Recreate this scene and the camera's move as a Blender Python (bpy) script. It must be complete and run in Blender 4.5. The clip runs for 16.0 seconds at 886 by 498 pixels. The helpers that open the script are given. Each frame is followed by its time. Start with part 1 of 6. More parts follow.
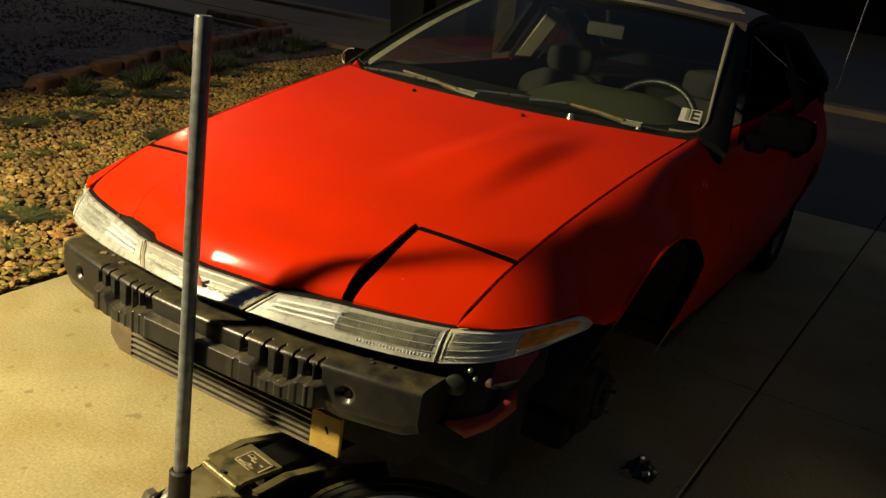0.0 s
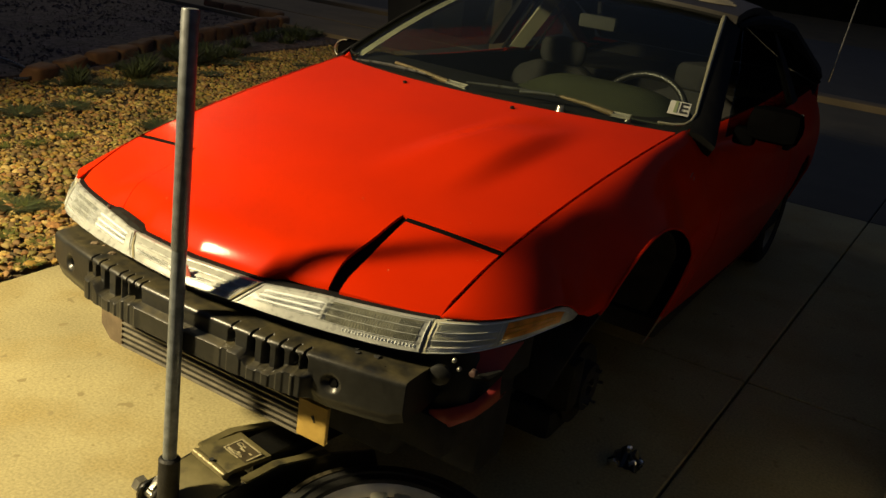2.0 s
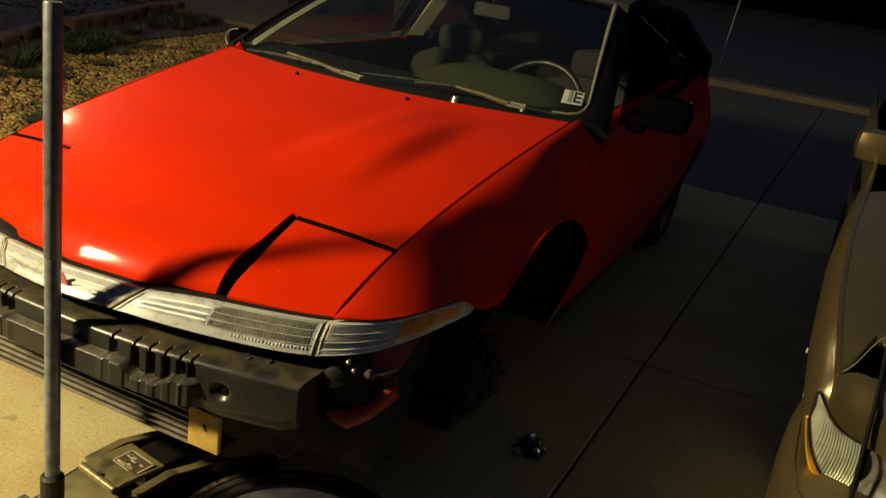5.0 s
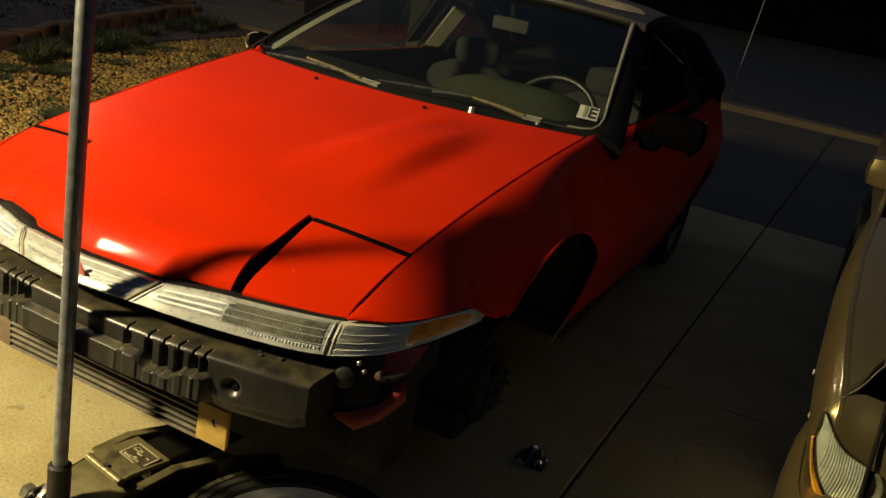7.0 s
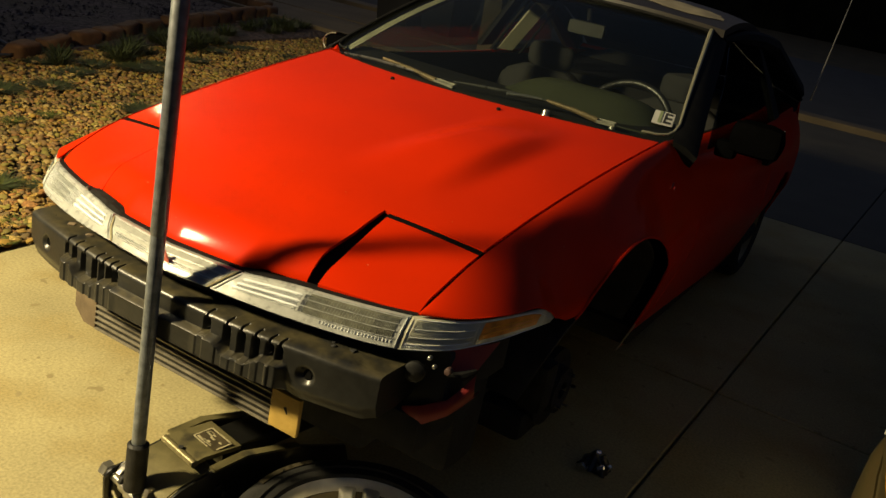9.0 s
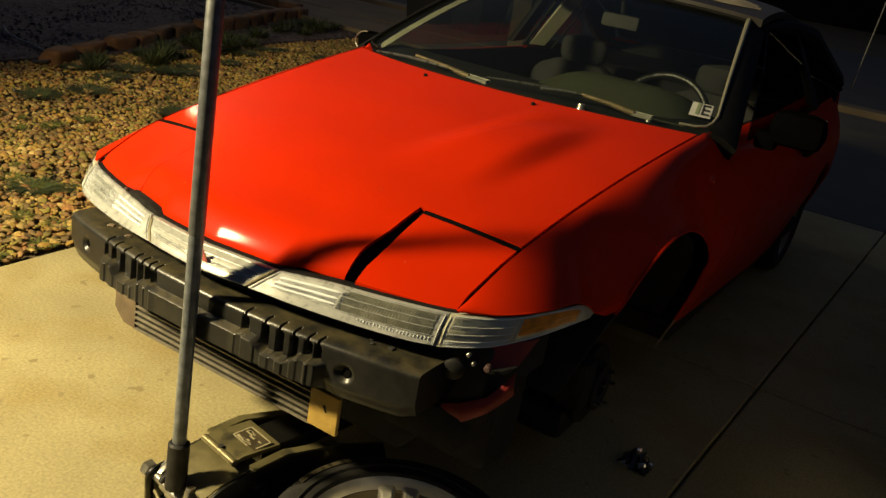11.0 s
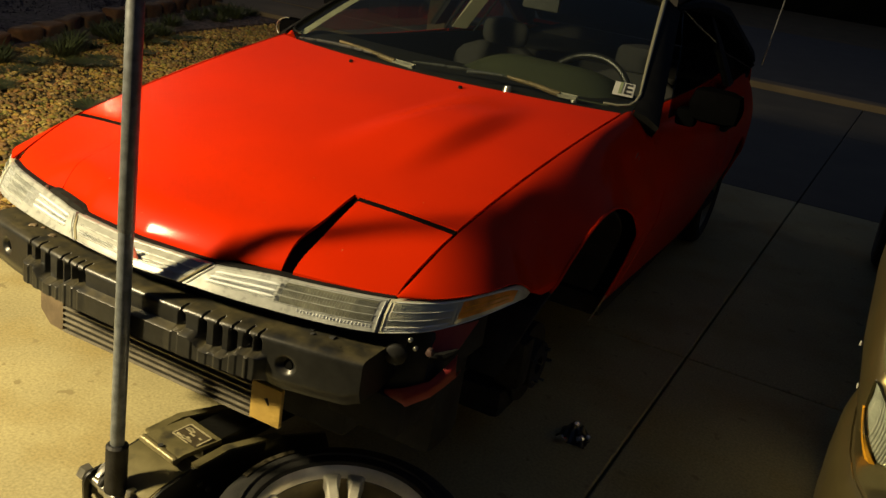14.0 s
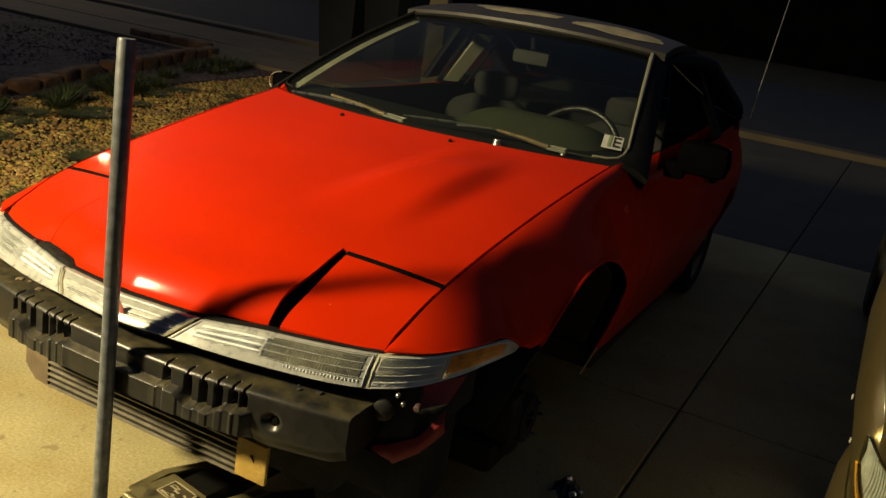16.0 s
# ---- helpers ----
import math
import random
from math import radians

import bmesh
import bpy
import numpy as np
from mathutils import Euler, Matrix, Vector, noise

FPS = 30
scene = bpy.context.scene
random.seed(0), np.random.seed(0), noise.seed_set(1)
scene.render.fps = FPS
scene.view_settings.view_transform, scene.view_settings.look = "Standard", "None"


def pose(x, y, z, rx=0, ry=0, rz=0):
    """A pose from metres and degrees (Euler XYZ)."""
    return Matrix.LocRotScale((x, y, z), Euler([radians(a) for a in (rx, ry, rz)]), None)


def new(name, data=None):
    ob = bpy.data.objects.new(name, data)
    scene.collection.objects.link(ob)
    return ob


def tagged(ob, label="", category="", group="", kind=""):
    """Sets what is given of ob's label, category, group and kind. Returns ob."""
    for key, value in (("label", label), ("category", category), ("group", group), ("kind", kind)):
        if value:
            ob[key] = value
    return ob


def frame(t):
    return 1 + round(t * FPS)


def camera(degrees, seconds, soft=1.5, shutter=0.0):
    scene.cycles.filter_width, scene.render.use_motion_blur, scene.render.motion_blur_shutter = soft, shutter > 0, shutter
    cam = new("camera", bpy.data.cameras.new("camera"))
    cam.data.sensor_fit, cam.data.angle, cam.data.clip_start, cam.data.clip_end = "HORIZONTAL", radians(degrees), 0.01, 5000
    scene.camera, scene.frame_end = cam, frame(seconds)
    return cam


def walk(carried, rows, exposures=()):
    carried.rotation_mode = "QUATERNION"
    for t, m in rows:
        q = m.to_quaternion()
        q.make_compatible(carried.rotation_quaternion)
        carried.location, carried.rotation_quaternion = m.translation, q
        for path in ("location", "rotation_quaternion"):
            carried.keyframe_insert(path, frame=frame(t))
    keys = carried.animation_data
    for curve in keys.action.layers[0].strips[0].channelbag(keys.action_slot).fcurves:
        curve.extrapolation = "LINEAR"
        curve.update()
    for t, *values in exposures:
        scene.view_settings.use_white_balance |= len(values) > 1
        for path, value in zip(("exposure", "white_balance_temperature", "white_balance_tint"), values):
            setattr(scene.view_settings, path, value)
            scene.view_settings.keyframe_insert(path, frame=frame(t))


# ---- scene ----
LENS = 55.04
cam = camera(LENS, 16.0)
# seconds, place and turn of the hand-held camera
ROWS = [
    (0.0, 1.3678, -1.2568, 1.5678, 68.928, -6.260, 32.012),
    (0.5, 1.3780, -1.2588, 1.5721, 68.758, -6.220, 32.008),
    (1.0, 1.3912, -1.2605, 1.5738, 68.690, -6.209, 31.894),
    (1.5, 1.4025, -1.2606, 1.5739, 68.715, -6.552, 32.148),
    (2.0, 1.4026, -1.2569, 1.5813, 68.270, -6.428, 32.017),
    (2.5, 1.4127, -1.2574, 1.5773, 67.460, -6.194, 31.846),
    (3.0, 1.4172, -1.2454, 1.5805, 67.226, -5.668, 31.314),
    (3.5, 1.4154, -1.2397, 1.5824, 67.415, -5.886, 31.574),
    (4.0, 1.4067, -1.2211, 1.5879, 67.341, -5.970, 30.368),
    (4.5, 1.4101, -1.2063, 1.5994, 67.382, -6.516, 27.705),
    (4.7, 1.4194, -1.2016, 1.6007, 67.711, -6.654, 26.176),
    (7.0, 1.4092, -1.2323, 1.5879, 68.734, -9.198, 26.970),
    (7.5, 1.4287, -1.2466, 1.5931, 68.208, -9.111, 28.891),
    (8.0, 1.4223, -1.2623, 1.5867, 68.189, -9.571, 31.038),
    (10.3, 1.3818, -1.2656, 1.5759, 68.407, -9.140, 32.353),
    (10.5, 1.3832, -1.2684, 1.5749, 68.366, -8.854, 33.136),
    (11.0, 1.3833, -1.2584, 1.5649, 67.940, -8.005, 33.340),
    (11.5, 1.3728, -1.2617, 1.5593, 65.505, -7.196, 35.153),
    (12.0, 1.3706, -1.2663, 1.5615, 65.954, -7.543, 34.957),
    (12.5, 1.3654, -1.2717, 1.5608, 66.201, -7.396, 34.277),
    (13.0, 1.3572, -1.2676, 1.5620, 66.639, -7.184, 31.869),
    (13.5, 1.3573, -1.2740, 1.5657, 67.405, -7.447, 29.249),
    (14.0, 1.3658, -1.2754, 1.5671, 67.626, -7.675, 27.814),
    (14.5, 1.3696, -1.2773, 1.5727, 68.052, -7.713, 27.735),
    (15.0, 1.3804, -1.2760, 1.5753, 69.553, -7.293, 27.795),
    (15.5, 1.3766, -1.2712, 1.5733, 70.712, -7.435, 27.802),
    (16.0, 1.3743, -1.2626, 1.5787, 70.949, -7.739, 27.461),
]
walk(cam, [(t, pose(x, y, z, rx, ry, rz)) for t, x, y, z, rx, ry, rz in ROWS], exposures=[(0.0, 0.0), (16.0, 0.0)])

# ---- light: night sky, one warm work lamp, one far street lamp ----
world = bpy.data.worlds.new("night")
scene.world = world
world.use_nodes = True
wnodes, wlinks = world.node_tree.nodes, world.node_tree.links
wnodes.clear()
wout = wnodes.new("ShaderNodeOutputWorld")
wback = wnodes.new("ShaderNodeBackground")
# night sky: grey town glow along the horizon, deep blue overhead
wcoord = wnodes.new("ShaderNodeTexCoord")
wsplit = wnodes.new("ShaderNodeSeparateXYZ")
wlinks.new(wcoord.outputs["Generated"], wsplit.inputs[0])
wramp = wnodes.new("ShaderNodeValToRGB")
wramp.color_ramp.elements[0].position, wramp.color_ramp.elements[0].color = 0.0, (0.22, 0.24, 0.34, 1)
wramp.color_ramp.elements[1].position, wramp.color_ramp.elements[1].color = 0.60, (0.13, 0.22, 0.44, 1)
wramp.color_ramp.elements.new(0.16).color = (0.30, 0.33, 0.46, 1)
wramp.color_ramp.elements.new(0.32).color = (0.30, 0.32, 0.46, 1)
wlinks.new(wsplit.outputs["Z"], wramp.inputs["Fac"])
wlinks.new(wramp.outputs["Color"], wback.inputs["Color"])
wback.inputs["Strength"].default_value = 0.14
wlinks.new(wback.outputs[0], wout.inputs[0])


def point_lamp(name, place, watts, radius, colour):
    data = bpy.data.lights.new(name, "POINT")
    data.energy, data.shadow_soft_size, data.color = watts, radius, colour
    ob = new(name, data)
    ob.location = place
    return ob


WARM = (1.0, 0.815, 0.45)
# shaded work light with two heads on one stand, aimed over the nose of the red car
for lamp_x, lamp_y0 in ((-2.018, -1.815), (-1.968, -1.873)):
    flood = bpy.data.lights.new("work_lamp", "SPOT")
    flood.energy, flood.shadow_soft_size, flood.color = 660.0, 0.17, WARM
    flood.spot_size, flood.spot_blend = radians(90), 0.50
    flood_lamp = new("work_lamp", flood)
    flood_lamp.location = (lamp_x, lamp_y0, 2.66)
    flood_lamp.rotation_euler = (Vector((-0.95, 1.72, 0.4)) - Vector(flood_lamp.location)).to_track_quat("-Z", "Y").to_euler()
point_lamp("street_lamp_light", (-17.0, 11.8, 6.2), 420.0, 0.16, (1.0, 0.82, 0.55))

# ---- the jacked-up car's own frame: nose raised about the rear tyres ----
LIFT = 2.7814
CAR = pose(0, 3.32, 0, -LIFT, 0, 0) @ pose(0, -3.32, 0)


# ---- materials ----
def material(name, colour, rough=0.5, metal=0.0, vary=0.15, scale=8.0, bump=0.0, bump_scale=60.0, coat=0.0,
             second=None, mask=(0.5, 0.62), mask_scale=3.0, emit=0.0, island=0.0, palette=(), spec=0.5, rough_vary=0.15,
             speck=None, speck_scale=60.0, speck_cut=0.70, grain=0.0, grain_scale=160.0, dust=None, coat_rough=0.06):
    m = bpy.data.materials.new(name)
    m.use_nodes = True
    nt = m.node_tree
    n, l = nt.nodes, nt.links
    b = n["Principled BSDF"]
    b.inputs["Roughness"].default_value = rough
    b.inputs["Metallic"].default_value = metal
    b.inputs["Coat Weight"].default_value = coat
    b.inputs["Coat Roughness"].default_value = coat_rough
    b.inputs["Specular IOR Level"].default_value = spec
    tc = n.new("ShaderNodeTexCoord")
    big = n.new("ShaderNodeTexNoise")
    big.inputs["Scale"].default_value, big.inputs["Detail"].default_value = scale, 6.0
    l.new(tc.outputs["Object"], big.inputs["Vector"])
    ramp = n.new("ShaderNodeMapRange")
    ramp.inputs["From Min"].default_value, ramp.inputs["From Max"].default_value = 0.3, 0.7
    ramp.inputs["To Min"].default_value, ramp.inputs["To Max"].default_value = 1 - vary, 1 + vary
    l.new(big.outputs["Fac"], ramp.inputs["Value"])
    mul = n.new("ShaderNodeMix")
    mul.data_type, mul.blend_type = "RGBA", "MULTIPLY"
    mul.inputs["Factor"].default_value = 1.0
    mul.inputs["A"].default_value = (*colour, 1)
    l.new(ramp.outputs["Result"], mul.inputs["B"])
    out = mul.outputs["Result"]
    if second:
        patch = n.new("ShaderNodeTexNoise")
        patch.inputs["Scale"].default_value, patch.inputs["Detail"].default_value = mask_scale, 8.0
        l.new(tc.outputs["Object"], patch.inputs["Vector"])
        pr = n.new("ShaderNodeMapRange")
        pr.inputs["From Min"].default_value, pr.inputs["From Max"].default_value = mask
        l.new(patch.outputs["Fac"], pr.inputs["Value"])
        mix = n.new("ShaderNodeMix")
        mix.data_type = "RGBA"
        l.new(pr.outputs["Result"], mix.inputs["Factor"])
        l.new(out, mix.inputs["A"])
        mix.inputs["B"].default_value = (*second, 1)
        out = mix.outputs["Result"]
    if island:
        info = n.new("ShaderNodeNewGeometry")
        obi = n.new("ShaderNodeObjectInfo")
        add = n.new("ShaderNodeMath")
        add.operation = "ADD"
        l.new(info.outputs["Random Per Island"], add.inputs[0])
        l.new(obi.outputs["Random"], add.inputs[1])
        fr = n.new("ShaderNodeMath")
        fr.operation = "FRACT"
        l.new(add.outputs[0], fr.inputs[0])
        cr = n.new("ShaderNodeValToRGB")
        cr.color_ramp.elements[0].color = (1 - island, 1 - island, 1 - island * 0.9, 1)
        cr.color_ramp.elements[1].color = (1 + island, 1 + island * 0.85, 1 + island * 0.75, 1)
        mid = cr.color_ramp.elements.new(0.55)
        mid.color = (1.05, 0.92, 0.8, 1)
        if palette:
            cr.color_ramp.interpolation = "CONSTANT"
            ends = cr.color_ramp.elements
            while len(ends) > 1:
                ends.remove(ends[-1])
            ends[0].color = (*palette[0], 1)
            for k, c in enumerate(palette[1:]):
                ends.new((k + 1) / len(palette)).color = (*c, 1)
        l.new(fr.outputs[0], cr.inputs["Fac"])
        im = n.new("ShaderNodeMix")
        im.data_type, im.blend_type = "RGBA", "MULTIPLY"
        im.inputs["Factor"].default_value = 1.0
        l.new(out, im.inputs["A"])
        l.new(cr.outputs["Color"], im.inputs["B"])
        out = im.outputs["Result"]
    if dust:                        # settled dust on faces that look up
        geo = n.new("ShaderNodeNewGeometry")
        sep = n.new("ShaderNodeSeparateXYZ")
        l.new(geo.outputs["Normal"], sep.inputs[0])
        up = n.new("ShaderNodeMapRange")
        up.inputs["From Min"].default_value, up.inputs["From Max"].default_value = 0.45, 1.0
        l.new(sep.outputs["Z"], up.inputs["Value"])
        dn = n.new("ShaderNodeTexNoise")
        dn.inputs["Scale"].default_value, dn.inputs["Detail"].default_value = 22.0, 8.0
        l.new(tc.outputs["Object"], dn.inputs["Vector"])
        dr = n.new("ShaderNodeMapRange")
        dr.inputs["From Min"].default_value, dr.inputs["From Max"].default_value = 0.32, 0.62
        l.new(dn.outputs["Fac"], dr.inputs["Value"])
        dm = n.new("ShaderNodeMath")
        dm.operation = "MULTIPLY"
        l.new(up.outputs["Result"], dm.inputs[0])
        l.new(dr.outputs["Result"], dm.inputs[1])
        dx = n.new("ShaderNodeMix")
        dx.data_type = "RGBA"
        l.new(dm.outputs[0], dx.inputs["Factor"])
        l.new(out, dx.inputs["A"])
        dx.inputs["B"].default_value = (*dust, 1)
        out = dx.outputs["Result"]
    if grain:
        gn = n.new("ShaderNodeTexNoise")
        gn.inputs["Scale"].default_value, gn.inputs["Detail"].default_value = grain_scale, 3.0
        l.new(tc.outputs["Object"], gn.inputs["Vector"])
        gr = n.new("ShaderNodeMapRange")
        gr.inputs["From Min"].default_value, gr.inputs["From Max"].default_value = 0.3, 0.7
        gr.inputs["To Min"].default_value, gr.inputs["To Max"].default_value = 1 - grain, 1 + grain
        l.new(gn.outputs["Fac"], gr.inputs["Value"])
        gm = n.new("ShaderNodeMix")
        gm.data_type, gm.blend_type = "RGBA", "MULTIPLY"
        gm.inputs["Factor"].default_value = 1.0
        l.new(out, gm.inputs["A"])
        l.new(gr.outputs["Result"], gm.inputs["B"])
        out = gm.outputs["Result"]
    if speck:
        sn = n.new("ShaderNodeTexNoise")
        sn.inputs["Scale"].default_value, sn.inputs["Detail"].default_value = speck_scale, 2.0
        l.new(tc.outputs["Object"], sn.inputs["Vector"])
        sr = n.new("ShaderNodeMapRange")
        sr.inputs["From Min"].default_value, sr.inputs["From Max"].default_value = speck_cut, speck_cut + 0.04
        l.new(sn.outputs["Fac"], sr.inputs["Value"])
        sx = n.new("ShaderNodeMix")
        sx.data_type = "RGBA"
        l.new(sr.outputs["Result"], sx.inputs["Factor"])
        l.new(out, sx.inputs["A"])
        sx.inputs["B"].default_value = (*speck, 1)
        out = sx.outputs["Result"]
    l.new(out, b.inputs["Base Color"])
    fine = n.new("ShaderNodeTexNoise")
    fine.inputs["Scale"].default_value, fine.inputs["Detail"].default_value = bump_scale, 5.0
    l.new(tc.outputs["Object"], fine.inputs["Vector"])
    rr = n.new("ShaderNodeMapRange")
    rr.inputs["To Min"].default_value = max(0.02, rough * (1 - rough_vary))
    rr.inputs["To Max"].default_value = min(1.0, rough * (1 + rough_vary))
    l.new(big.outputs["Fac"], rr.inputs["Value"])
    l.new(rr.outputs["Result"], b.inputs["Roughness"])
    if bump:
        bp = n.new("ShaderNodeBump")
        bp.inputs["Strength"].default_value, bp.inputs["Distance"].default_value = bump, 0.01
        l.new(fine.outputs["Fac"], bp.inputs["Height"])
        l.new(bp.outputs["Normal"], b.inputs["Normal"])
    if emit:
        b.inputs["Emission Color"].default_value = (*colour, 1)
        b.inputs["Emission Strength"].default_value = emit
    return m


def glass_material(name, tint, rough=0.02):
    m = bpy.data.materials.new(name)
    m.use_nodes = True
    n, l = m.node_tree.nodes, m.node_tree.links
    n.clear()
    out = n.new("ShaderNodeOutputMaterial")
    tr = n.new("ShaderNodeBsdfTransparent")
    tr.inputs["Color"].default_value = (*tint, 1)
    gl = n.new("ShaderNodeBsdfGlossy")
    gl.inputs["Roughness"].default_value = rough
    lw = n.new("ShaderNodeLayerWeight")
    lw.inputs["Blend"].default_value = 0.5
    pw = n.new("ShaderNodeMath")
    pw.operation = "POWER"
    pw.inputs[1].default_value = 4.0
    l.new(lw.outputs["Facing"], pw.inputs[0])
    fr = n.new("ShaderNodeMath")
    fr.operation = "MULTIPLY_ADD"
    fr.inputs[1].default_value, fr.inputs[2].default_value = 0.26, 0.022
    l.new(pw.outputs[0], fr.inputs[0])
    mx = n.new("ShaderNodeMixShader")
    l.new(fr.outputs[0], mx.inputs[0])
    l.new(tr.outputs[0], mx.inputs[1])
    l.new(gl.outputs[0], mx.inputs[2])
    film = n.new("ShaderNodeBsdfDiffuse")          # thin film of dust on the glass
    film.inputs["Color"].default_value = (0.5, 0.55, 0.42, 1)
    dirt = n.new("ShaderNodeMixShader")
    dirt.inputs[0].default_value = 0.003
    l.new(mx.outputs[0], dirt.inputs[1])
    l.new(film.outputs[0], dirt.inputs[2])
    l.new(dirt.outputs[0], out.inputs[0])
    return m


RED = material("red_paint", (0.52, 0.019, 0.0002), 0.46, 0.0, 0.06, 4.0, 0.02, 300.0, coat=0.17, coat_rough=0.13, spec=0.02, speck=(0.42, 0.12, 0.06), speck_scale=95.0, speck_cut=0.755)
RED_OLD = material("dull_red_paint", (0.25, 0.018, 0.016), 0.55, 0.0, 0.25, 12.0, 0.05, 120.0)
BLACK_TRIM = material("black_trim", (0.010, 0.010, 0.010), 0.75, 0.0, 0.3, 20.0, 0.05, 200.0, spec=0.1)
BLACK_ROOF = material("black_roof_paint", (0.025, 0.022, 0.02), 0.45, 0.0, 0.3, 6.0, 0.04, 120.0)
PATCH = material("bare_primer", (0.30, 0.26, 0.17), 0.6, 0.0, 0.25, 14.0, 0.05, 120.0)
BAY = material("engine_bay", (0.03, 0.03, 0.03), 0.85, 0.0, 0.3, 20.0, spec=0.12)
FOAM = material("dark_foam", (0.016, 0.015, 0.013), 0.9, 0.0, 0.4, 40.0, 0.3, 150.0, spec=0.1)
BEAM = material("bumper_black_plastic", (0.018, 0.018, 0.0165), 0.36, 0.0, 0.35, 9.0, 0.05, 90.0, spec=0.5, grain=0.2, grain_scale=60.0, dust=(0.060, 0.051, 0.027))
LENS_CLEAR = material("clear_lens", (0.40, 0.41, 0.385), 0.28, 0.15, 0.22, 35.0, 0.06, 160.0, coat=0.7)
LENS_GREY = material("clear_lens_dark_reflector", (0.15, 0.15, 0.11), 0.25, 0.1, 0.3, 60.0, 0.05, 150.0, coat=0.6)
LENS_CORNER = material("corner_lens", (0.60, 0.585, 0.44), 0.24, 0.0, 0.2, 25.0, coat=0.7)
LENS_RIB = material("lens_rib", (0.85, 0.88, 0.88), 0.22, 0.05, 0.1, 30.0, coat=0.5)
GARNISH = material("centre_garnish", (0.30, 0.305, 0.275), 0.34, 0.1, 0.20, 30.0, 0.05, 160.0, coat=0.6)
HOLE = material("deep_shadow_black", (0.006, 0.006, 0.006), 1.0, 0.0, 0.1, 20.0, spec=0.0)
MIRROR_BLACK = material("satin_black_plastic", (0.0018, 0.0018, 0.002), 0.9, 0.0, 0.2, 20.0, 0.03, 200.0, spec=0.0)
AMBER = material("amber_lens", (0.72, 0.25, 0.022), 0.3, 0.0, 0.3, 30.0, coat=0.3, spec=0.3)
FLUTE = material("lens_flute", (0.20, 0.21, 0.18), 0.3, 0.2, 0.2, 30.0, coat=0.4)
AMBER_RIB = material("gold_amber_lens", (0.85, 0.40, 0.025), 0.25, 0.0, 0.2, 25.0, coat=0.5)
EMBLEM = material("red_emblem", (0.42, 0.11, 0.08), 0.4)
HORN = material("dull_horn_metal", (0.022, 0.022, 0.021), 0.45, 0.5, 0.3, 30.0)
BAR = material("dusty_cooler_bar", (0.22, 0.20, 0.155), 0.5, 0.4, 0.3, 25.0, 0.1, 150.0)
CORE = material("intercooler_fins", (0.03, 0.028, 0.022), 0.6, 0.4, 0.4, 80.0, 0.4, 300.0)
TANK = material("dusty_tank", (0.1444, 0.1064, 0.0646), 0.7, 0.1, 0.3, 14.0, 0.2, 80.0)
WOOD = material("wood_block", (0.44, 0.29, 0.065), 0.65, 0.0, 0.25, 9.0, 0.2, 90.0, second=(0.16, 0.09, 0.03), mask=(0.6, 0.7), mask_scale=14.0)
GALV = material("galvanised_pipe", (0.20, 0.22, 0.24), 0.38, 0.4, 0.08, 14.0, 0.03, 200.0, grain=0.30, grain_scale=45.0, speck=(0.34, 0.34, 0.33), speck_scale=50.0, speck_cut=0.74)
GALV_DARK = material("weathered_pipe", (0.15, 0.16, 0.17), 0.40, 0.4, 0.08, 14.0, 0.03, 200.0, grain=0.30, grain_scale=45.0)
JACK_BLACK = material("jack_black_enamel", (0.006, 0.006, 0.0055), 0.35, 0.1, 0.3, 10.0, 0.08, 80.0, coat=0.4)
JACK_OLIVE = material("jack_worn_plate", (0.15, 0.13, 0.062), 0.40, 0.3, 0.3, 12.0, 0.1, 90.0, second=(0.05, 0.045, 0.03), mask=(0.55, 0.7), mask_scale=15.0)
STEEL = material("bright_steel", (0.50, 0.48, 0.42), 0.3, 0.9, 0.25, 30.0, 0.1, 150.0)
CHROME = material("bright_chrome", (0.85, 0.85, 0.86), 0.12, 1.0, 0.05, 30.0)
RAG = material("oily_black_cloth", (0.006, 0.006, 0.0065), 0.35, 0.0, 0.3, 30.0, 0.2, 90.0, coat=0.5)
ROLL = material("rubbed_olive_steel", (0.22, 0.19, 0.10), 0.32, 0.5, 0.3, 30.0, 0.1, 90.0)
PINKISH = material("faded_pink_rubber", (0.05, 0.024, 0.02), 0.7, 0.0, 0.2, 60.0)
JACK_LABEL = material("dark_label", (0.05, 0.038, 0.018), 0.6, 0.0, 0.4, 40.0)
PAPER = material("worn_label", (0.3192, 0.2812, 0.1672), 0.7, 0.0, 0.2, 60.0)
INK = material("label_ink", (0.02, 0.02, 0.02), 0.7)
RUBBER = material("tyre_rubber", (0.013, 0.0125, 0.011), 0.75, 0.0, 0.3, 30.0, 0.2, 150.0)
LETTER = material("tyre_lettering", (0.045, 0.036, 0.018), 0.7)
RIM = material("silver_alloy", (0.66, 0.63, 0.54), 0.35, 0.45, 0.15, 20.0, 0.05, 150.0)
RIM_IN = material("alloy_barrel", (0.20, 0.17, 0.10), 0.5, 0.5, 0.3, 12.0, 0.1, 80.0)
CAST = material("cast_iron", (0.035, 0.034, 0.033), 0.6, 0.6, 0.4, 25.0, 0.2, 120.0)
GLASS = glass_material("window_glass", (0.78, 0.82, 0.78))
GLASS_DARK = glass_material("tinted_side_glass", (0.34, 0.36, 0.36))
GLASS_REAR = glass_material("dark_rear_glass", (0.03, 0.03, 0.03))
SEAL = material("pale_window_seal", (0.228, 0.2204, 0.152), 0.45, 0.2, 0.15, 20.0)
DASH = material("dashboard_vinyl", (0.045, 0.050, 0.026), 0.42, 0.0, 0.06, 6.0, 0.05, 300.0)
